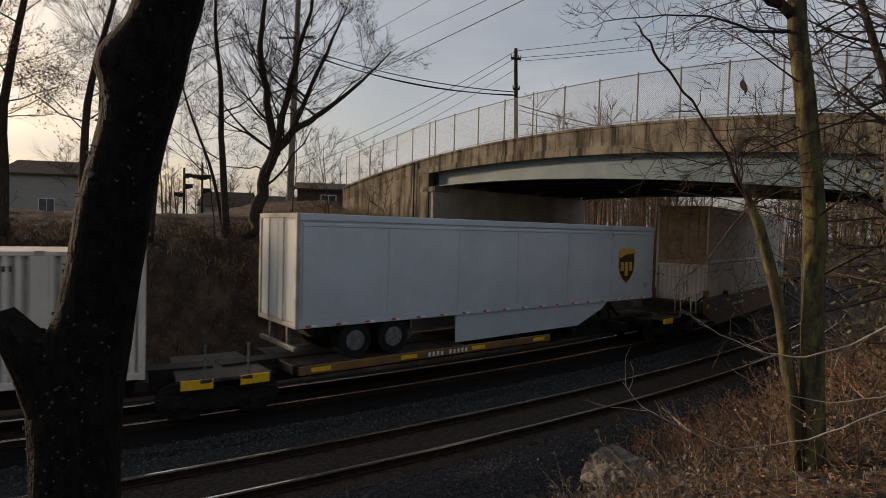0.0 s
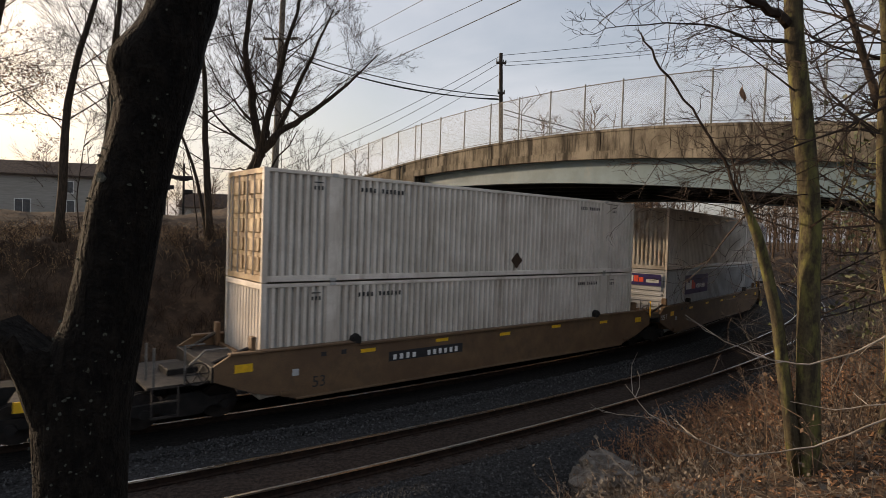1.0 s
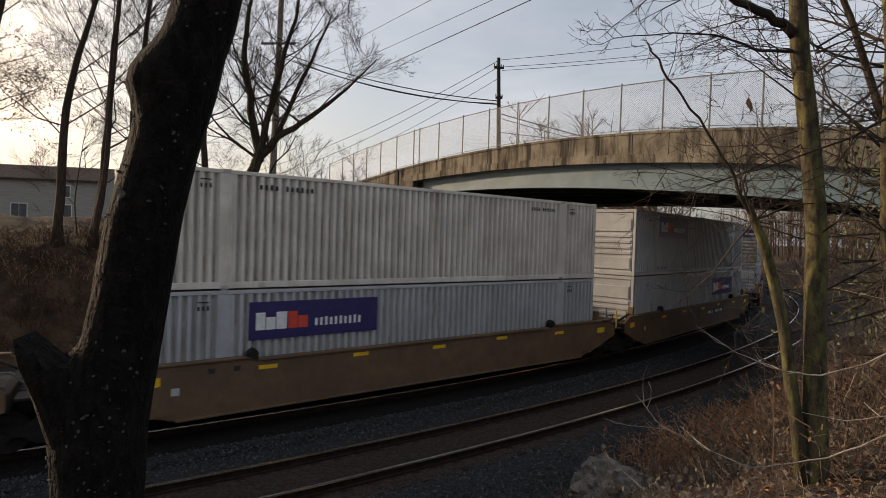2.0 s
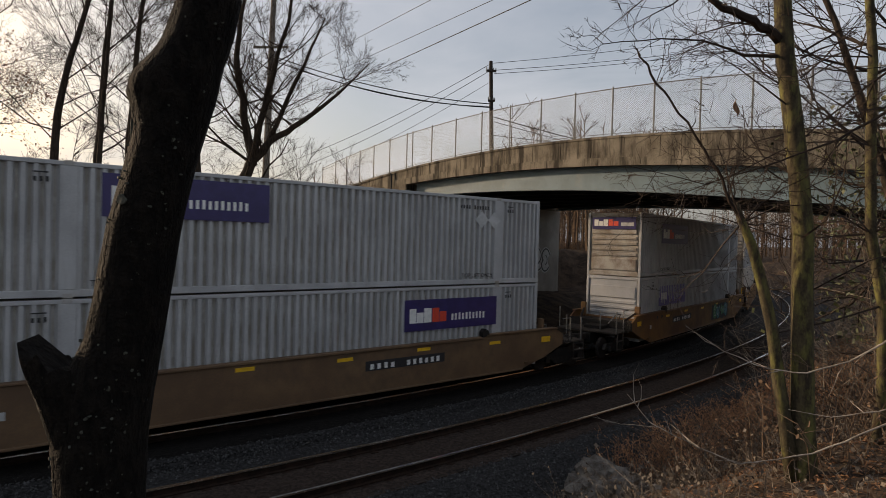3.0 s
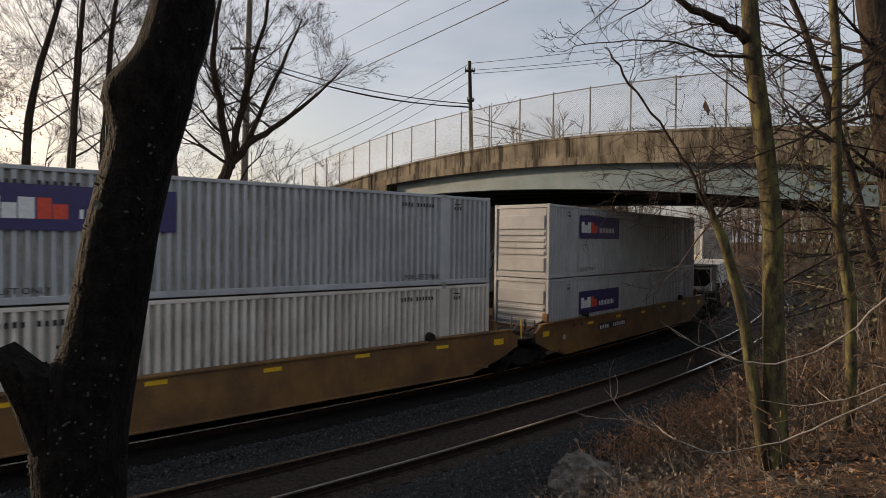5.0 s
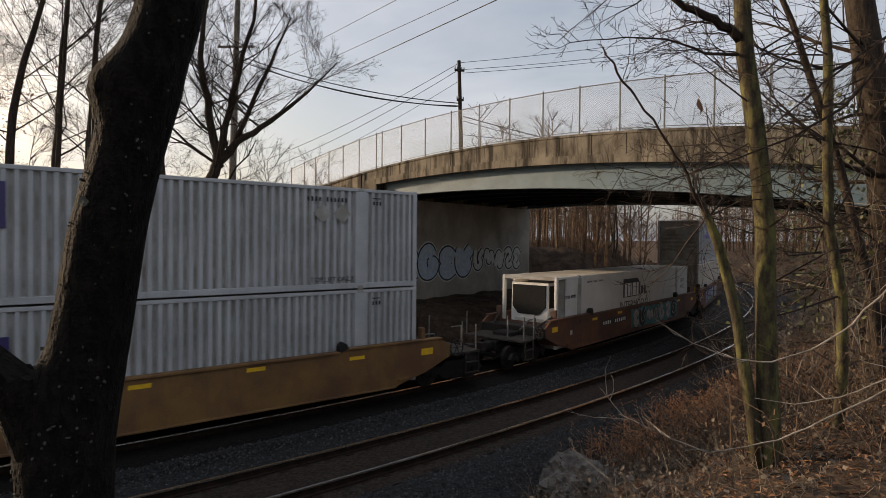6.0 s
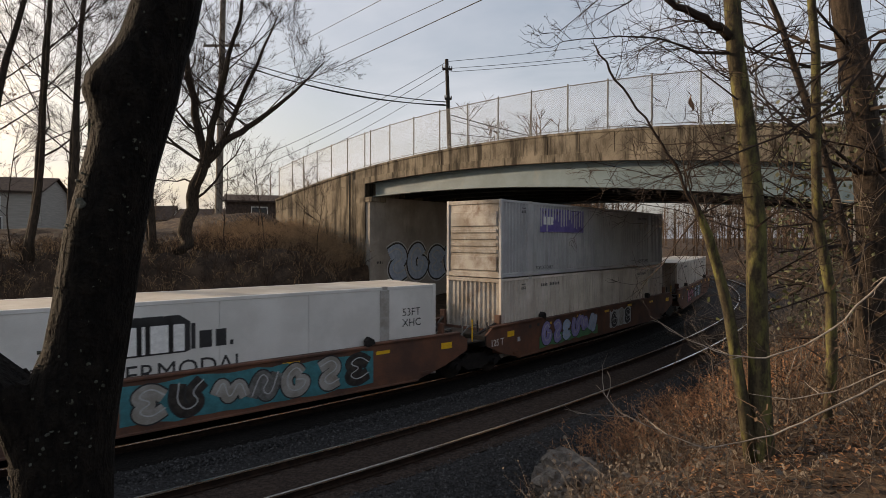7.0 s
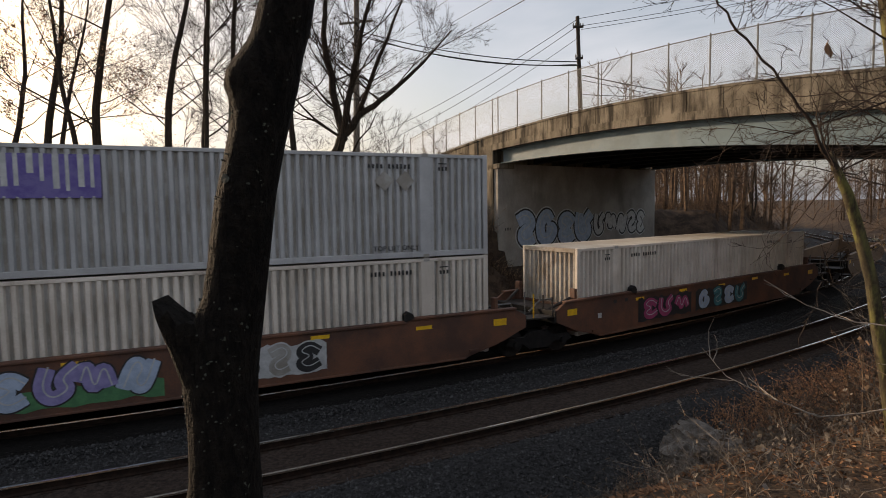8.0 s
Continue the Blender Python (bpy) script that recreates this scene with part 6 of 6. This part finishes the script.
rng = random.Random(41)
spots = []
while len(spots) < 330:
    h, d = rng.uniform(radians(9), radians(50)), rng.uniform(48, 130)
    x, y = d * math.sin(h), d * math.cos(h)
    s, off = track_coords(x, y)
    if (off > 10.5 or off < -6) and bridge_coords(x, y)[1] > BRIDGE_WIDE + 1.5:
        spots.append((x, y))
while len(spots) < 520:
    h, d = rng.uniform(radians(9), radians(52)), rng.uniform(110, 190)
    x, y = d * math.sin(h), d * math.cos(h)
    if not -6 < track_coords(x, y)[1] < 11:
        spots.append((x, y))
woods("woods", "bare brown woods beyond the bridge", spots, 42, 11.0, M_BRUSH)
spots = []
while len(spots) < 120:
    h, d = rng.uniform(radians(-52), radians(-2)), rng.uniform(75, 150)
    spots.append((d * math.sin(h), d * math.cos(h)))
woods("woods", "distant bare trees behind the houses", spots, 43, 9.0, M_BRUSH)


# loose ballast stones
def stones():
    rng = random.Random(51)
    sh = Shape()
    for _ in range(38000):
        q = rng.random()
        s = 2 + 38 * rng.random() ** 1.5
        off = rng.uniform(-3.8, -0.9) if q < 0.62 else (rng.uniform(0.95, 3.3) if q < 0.92 else rng.uniform(-0.6, 0.6))
        x, y, _ = along(s, off)
        z = -0.22 if off > -1.9 else max(-0.22 - (-1.9 - off) * 0.32, ground_height(x, y))
        r = rng.uniform(0.014, 0.040)
        v = [(x + r * rng.uniform(0.7, 1.3), y, z), (x - r * rng.uniform(0.7, 1.3), y, z + r * 0.2), (x, y + r * rng.uniform(0.7, 1.3), z), (x, y - r * rng.uniform(0.7, 1.3), z + r * 0.2), (x + r * 0.2, y, z + r * rng.uniform(0.7, 1.4)), (x, y, z - r)]
        sh.add(v, [(0, 2, 4), (2, 1, 4), (1, 3, 4), (3, 0, 4), (2, 0, 5), (1, 2, 5), (3, 1, 5), (0, 3, 5)])
    tagged(part("ballast_stones", sh, M_STONE), "loose grey crushed ballast stones beside the rails", "stones", kind="stuff")


stones()


# ---- graffiti on the abutment ----
wall_paint = thing("graffiti", "slate-blue bubble graffiti with black outlines on concrete", "graffiti", kind="structure")
wall_paint.matrix_basis = face_matrix()


def bubbles(x0, widths, z0, z1, mat, kinds, fat):
    x = x0
    for i, (w, kind) in enumerate(zip(widths, kinds)):
        h, z = (z1 - z0) * (0.94 + 0.06 * math.sin(i * 2.1)), z0 + 0.06 * (i % 2)
        y = -0.001 * (i % 2)
        part("halo", ribbon(kind, x, z, w * 0.86, h, 0.08, y - 0.001, fat + 0.36), M_PALE, wall_paint, "pale sprayed halo")
        o = part("outline", ribbon(kind, x, z, w * 0.86, h, 0.08, y - 0.010, fat + 0.20), M_BLACK, wall_paint, "black sprayed outline")
        part("fill", ribbon(kind, x, z, w * 0.86, h, 0.08, y - 0.020, fat), mat, o)
        part("shine", ribbon(kind, x - 0.05, z + 0.09, w * 0.86, h, 0.08, y - 0.030, 0.05), M_PALE, o)
        x += w


bubbles(1.25, (1.9, 1.8, 1.7, 1.7), 2.45, 4.35, M_BLUE, (0, 1, 5, 4), 0.76)
bubbles(8.4, (1.2, 1.2, 1.1, 1.1, 1.0), 2.75, 4.25, M_PALE, (4, 3, 2, 0, 5), 0.36)
part("tag", bars(0.55, 3.3, 0.5, 0.2, 4, -0.004), M_BLACK, wall_paint, kind="stuff")


# ---- timber ties of the empty track ----
tie_mesh = mesh_of("tie", Shape().box(-0.115, 0.115, -1.3, 1.3, -0.16, -0.022), M_TIE, 0.012)
clip_mesh = mesh_of("tie_plate", Shape().box(-0.09, 0.09, -0.16, 0.16, 0, 0.016), M_RUST)
for track, off, n in ((near_track, 0.0, 80), (far_track, SPACING, 60)):
    for i in range(n):
        x, y, a = along(3.0 + i * 0.53, off)
        ob = part("tie", tie_mesh, None, track)
        ob.matrix_basis = pose(x, y, -0.172 + random.uniform(-0.008, 0.004), 0, 0, 90 - math.degrees(a) + random.uniform(-0.6, 0.6))
        if off == 0.0 and i < 45:
            for s in (-0.753, 0.753):
                p = part("tie_plate", clip_mesh, None, ob)
                p.matrix_basis = pose(0, s, -0.022)


# ---- poles, wires and signals ----
M_POLE = material("weathered_pole_wood", (0.20, 0.175, 0.145), (0.12, 0.10, 0.082), 0.9, scale=2, stretch=(8, 8, 0.6), bump=0.3)
M_POLE_DARK = material("creosoted_pole_wood", (0.055, 0.045, 0.038), (0.03, 0.025, 0.021), 0.9, scale=2, stretch=(8, 8, 0.6), bump=0.3)
M_WIRE = material("dark_wire", (0.03, 0.03, 0.032), (0.02, 0.02, 0.02), 0.6, scale=10, bump=0.0)


def pole(x, y, top, lean, label, r=0.17, arms=(), z0=None, wood=M_POLE):
    p = thing("utility_pole", label, "utility pole", "utility poles")
    z = ground_height(x, y) - 0.4 if z0 is None else z0
    part("shaft", Shape().tube([(x, y, z), (x + lean[0], y + lean[1], top)], [r * 1.25, r * 0.8], 12), wood, p)
    for az, half, dx, dy in arms:
        f = (az - z) / (top - z)
        cx, cy = x + lean[0] * f, y + lean[1] * f - 0.2
        arm = part("crossarm", Shape().loft([[(cx + s * half * dx, cy + s * half * dy - 0.07, az - 0.09 + s * 0.03), (cx + s * half * dx, cy + s * half * dy + 0.07, az - 0.09 + s * 0.03), (cx + s * half * dx, cy + s * half * dy + 0.07, az + 0.09 + s * 0.03), (cx + s * half * dx, cy + s * half * dy - 0.07, az + 0.09 + s * 0.03)] for s in (-1, 1)]), wood, p)
        for s in (-0.92, -0.45, 0.45, 0.92):
            part("insulator", Shape().tube([(cx + s * half * dx, cy + s * half * dy, az + 0.09), (cx + s * half * dx, cy + s * half * dy, az + 0.30)], [0.06, 0.04], 8), M_GALV, arm)
    return p


pole(6.65, 50.7, 20.5, (-0.55, 0.2), "dark wooden utility pole behind the bridge", 0.19, ((19.6, 0.5, 0.9, 0.3), (17.0, 0.35, 0.9, 0.3)), 3.5, M_POLE_DARK)
pole(-13.52, 51.7, 27.5, (0.5, 0.3), "tall weathered utility pole with a crossarm", 0.27, ((21.2, 1.55, 1.0, -0.1),))


def wire(a, b, sag, r=0.022):
    a, b = Vector(a), Vector(b)
    pts = []
    for i in range(15):
        f = i / 14
        p = a.lerp(b, f)
        p.z -= sag * 4 * f * (1 - f)
        pts.append(p)
    tagged(part("wire", Shape().tube(pts, r, 5), M_WIRE), "thin dark overhead wire strung between poles", "wire", "overhead wires")


for b, a, sag, r in (
    ((6.2, 50.6, 16.7), (-13.2, 51.6, 20.5), 0.7, 0.045), ((6.2, 50.6, 16.4), (-13.2, 51.6, 20.1), 0.8, 0.05),
    ((6.0, 50.6, 16.5), (-13.2, 51.6, 20.3), 1.0, 0.03),
    ((6.15, 50.8, 20.3), (-22.0, 74.0, 12.0), 1.0, 0.025), ((6.1, 50.8, 19.7), (-21.0, 74.0, 11.0), 1.0, 0.025), ((6.3, 50.7, 18.8), (-20.0, 74.0, 10.0), 1.0, 0.02),
    ((6.2, 50.8, 20.3), (60.0, 52.0, 32.0), 1.2, 0.022), ((6.4, 50.8, 19.7), (60.0, 50.0, 30.0), 1.3, 0.022), ((6.4, 50.8, 19.4), (60.0, 48.0, 29.0), 1.3, 0.022),
    ((6.5, 50.7, 15.6), (34.0, 49.0, 10.6), 0.6, 0.045), ((6.5, 50.7, 15.2), (34.0, 49.0, 10.2), 0.6, 0.03), ((6.5, 50.7, 14.0), (34.0, 49.0, 12.6), 0.3, 0.03),
    ((-14.6, 64.2, 18.2), (20.6, 4.0, 16.4), 0.0, 0.028), ((-14.0, 64.1, 20.4), (16.7, 4.4, 14.7), 0.0, 0.018), ((-11.2, 63.9, 24.0), (9.0, 5.2, 12.0), 0.0, 0.018),
    ((-11.5, 64.0, 28.3), (1.1, 6.0, 9.0), 0.0, 0.014),
):
    wire(a, b, sag, r)


def signal(x, y, top, label, heads):
    s = thing("railway_signal", label, "signal", "railway signals")
    z = ground_height(x, y) - 0.3
    part("mast", Shape().tube([(x, y, z), (x, y, top)], 0.11, 8), M_DARK, s)
    for hz, side in heads:
        part("signal_head", Shape().box(x + side * 0.1, x + side * 0.95, y - 0.25, y + 0.05, hz, hz + 0.42), M_DARK, s, bevel=0.05)
        part("bracket", Shape().box(x - 0.1, x + side * 0.5, y - 0.05, y + 0.05, hz - 0.1, hz), M_DARK, s)


signal(-27.0, 61.0, 10.4, "dark signal mast with small heads in the distance", ((9.4, 1), (8.3, 1), (7.4, -1)))
signal(-25.1, 61.0, 11.0, "dark signal mast with square heads in the distance", ((9.3, 1), (9.3, -1), (7.9, 1)))


# ---- houses beyond the far bank ----
M_SIDING = material("pale_grey_siding", (0.30, 0.28, 0.25), (0.24, 0.225, 0.20), 0.8, scale=0.7, stretch=(1, 1, 14), bump=0.1)
M_SHINGLE = material("dark_brown_shingle_roof", (0.085, 0.062, 0.05), (0.05, 0.038, 0.032), 0.9, scale=4, bump=0.3)
M_PANE = material("dark_window_glass", (0.05, 0.055, 0.06), (0.03, 0.033, 0.036), 0.12, scale=3, bump=0.0)
M_TRIM = material("white_trim", (0.62, 0.61, 0.58), (0.5, 0.49, 0.47), 0.6, scale=6, bump=0.0)


def house(x, y, wide, deep, wall, roof, turn, label, windows, z0=None, walls=None):
    h = thing("house", label, "house", "houses")
    z = (ground_height(x, y) if z0 is None else z0) - 0.2
    h.matrix_basis = pose(x, y, z, 0, 0, turn)
    body = part("wall", Shape().loft([[(-wide / 2, -deep / 2, 0), (-wide / 2, deep / 2, 0), (-wide / 2, deep / 2, wall), (-wide / 2, 0, wall + roof - 0.05), (-wide / 2, -deep / 2, wall)], [(wide / 2, -deep / 2, 0), (wide / 2, deep / 2, 0), (wide / 2, deep / 2, wall), (wide / 2, 0, wall + roof - 0.05), (wide / 2, -deep / 2, wall)]]), walls or M_SIDING, h)
    for s in (-1, 1):
        e = deep / 2 + 0.45
        k = wall - 0.45 * roof / (deep / 2)
        part("roof_slope", Shape().loft([[(q * (wide / 2 + 0.35), s * e, k), (q * (wide / 2 + 0.35), 0, wall + roof), (q * (wide / 2 + 0.35), 0, wall + roof + 0.16), (q * (wide / 2 + 0.35), s * e, k + 0.16)] for q in (-1, 1)]), M_SHINGLE, h)
    for wx, wz, ww, wh in windows:
        f = part("window", Shape().box(wx - ww / 2 - 0.09, wx + ww / 2 + 0.09, -deep / 2 - 0.05, -deep / 2, wz - 0.09, wz + wh + 0.09), M_TRIM, h, "white-framed window")
        part("pane", Shape().box(wx - ww / 2, wx - 0.03, -deep / 2 - 0.056, -deep / 2 - 0.05, wz, wz + wh), M_PANE, f)
        part("pane", Shape().box(wx + 0.03, wx + ww / 2, -deep / 2 - 0.056, -deep / 2 - 0.05, wz, wz + wh), M_PANE, f)
    return h


house(-42.5, 69.0, 13.5, 8.0, 5.9, 1.6, 8, "two-storey pale house with brown shingle roof", ((2.4, 1.6, 1.5, 1.5), (-2.0, 1.6, 1.5, 1.5), (2.4, 4.0, 1.2, 1.2)))
house(-43.0, 117.0, 9.0, 8.0, 4.2, 2.6, 5, "small pale distant house with gabled roof", ((1.5, 1.5, 1.2, 1.3), (-1.5, 1.5, 1.2, 1.3)))
house(-12.6, 62.0, 5.0, 6.0, 3.0, 0.7, 10, "low dark house with white porch posts", ((0.6, 1.2, 1.4, 1.2),), 5.6, M_SHINGLE)
house(-30.5, 108.0, 8.0, 7.0, 4.0, 2.0, -5, "small white distant house with dark roof", ((1.2, 1.5, 1.2, 1.3),), None, M_TRIM)


# ---- small things on the near bank ----
def boulder(x, y, r, seed, label):
    rng = random.Random(seed)
    bm = bmesh.new()
    bmesh.ops.create_icosphere(bm, subdivisions=4, radius=r)
    for v in bm.verts:
        n = noise.noise(v.co * (1.1 / r) + Vector((seed, 0, 0)))
        k = noise.cell(v.co * (2.6 / r) + Vector((seed, 0, 0))) - 0.5
        v.co *= 1 + 0.35 * n + 0.12 * k + 0.10 * noise.noise(v.co * (6 / r))
        v.co.z *= 0.78
    me = bpy.data.meshes.new("boulder")
    bm.to_mesh(me)
    bm.free()
    me.materials.append(M_ROCK)
    ob = tagged(new("boulder", me), label, "boulder", "boulders")
    ob.matrix_basis = pose(x, y, ground_height(x, y) + r * 0.32, 0, 0, rng.uniform(0, 360))


M_ROCK = material("weathered_grey_rock", (0.17, 0.155, 0.138), (0.075, 0.066, 0.057), 0.9, scale=4, fine=30, bump=0.8, far=0.03)
for i, (x, y, r) in enumerate(((3.95, 11.7, 0.78), (3.6, 11.1, 0.44), (4.6, 12.1, 0.42), (3.4, 10.6, 0.28), (4.4, 11.2, 0.26), (4.75, 11.5, 0.20), (3.2, 10.2, 0.18))):
    boulder(x, y, r, 3 + i, "weathered grey rock half sunk in the bank")
for i in range(5):
    r = random.Random(90 + i)
    x, y = 4.55 + r.uniform(-0.25, 0.35), 11.6 + r.uniform(-0.3, 0.3)
    ob = tagged(part("paper_scrap", Shape().add([(0, 0, 0), (0.12, 0.02, 0.03), (0.14, 0.10, 0.05), (0.03, 0.09, 0.01), (0.07, 0.05, 0.06)], [(0, 1, 4), (1, 2, 4), (2, 3, 4), (3, 0, 4)]), M_WHITE), "crumpled white scrap of litter on the bank", "litter", "litter")
    ob.matrix_basis = pose(x, y, ground_height(x, y) + 0.12, r.uniform(-20, 20), r.uniform(-20, 20), r.uniform(0, 360))


def motions():
    for ob, s0 in MOVERS:
        rows = []
        for k in range(17):
            t = k * 0.5
            s = s0 - SPEED * t
            ax, ay, _ = along(s - 7.2, SPACING)
            bx, by, _ = along(s + 7.2, SPACING)
            rows.append((t, pose((ax + bx) / 2, (ay + by) / 2, 0, 0, 0, math.degrees(math.atan2(by - ay, bx - ax)))))
        walk(ob, rows)


motions()
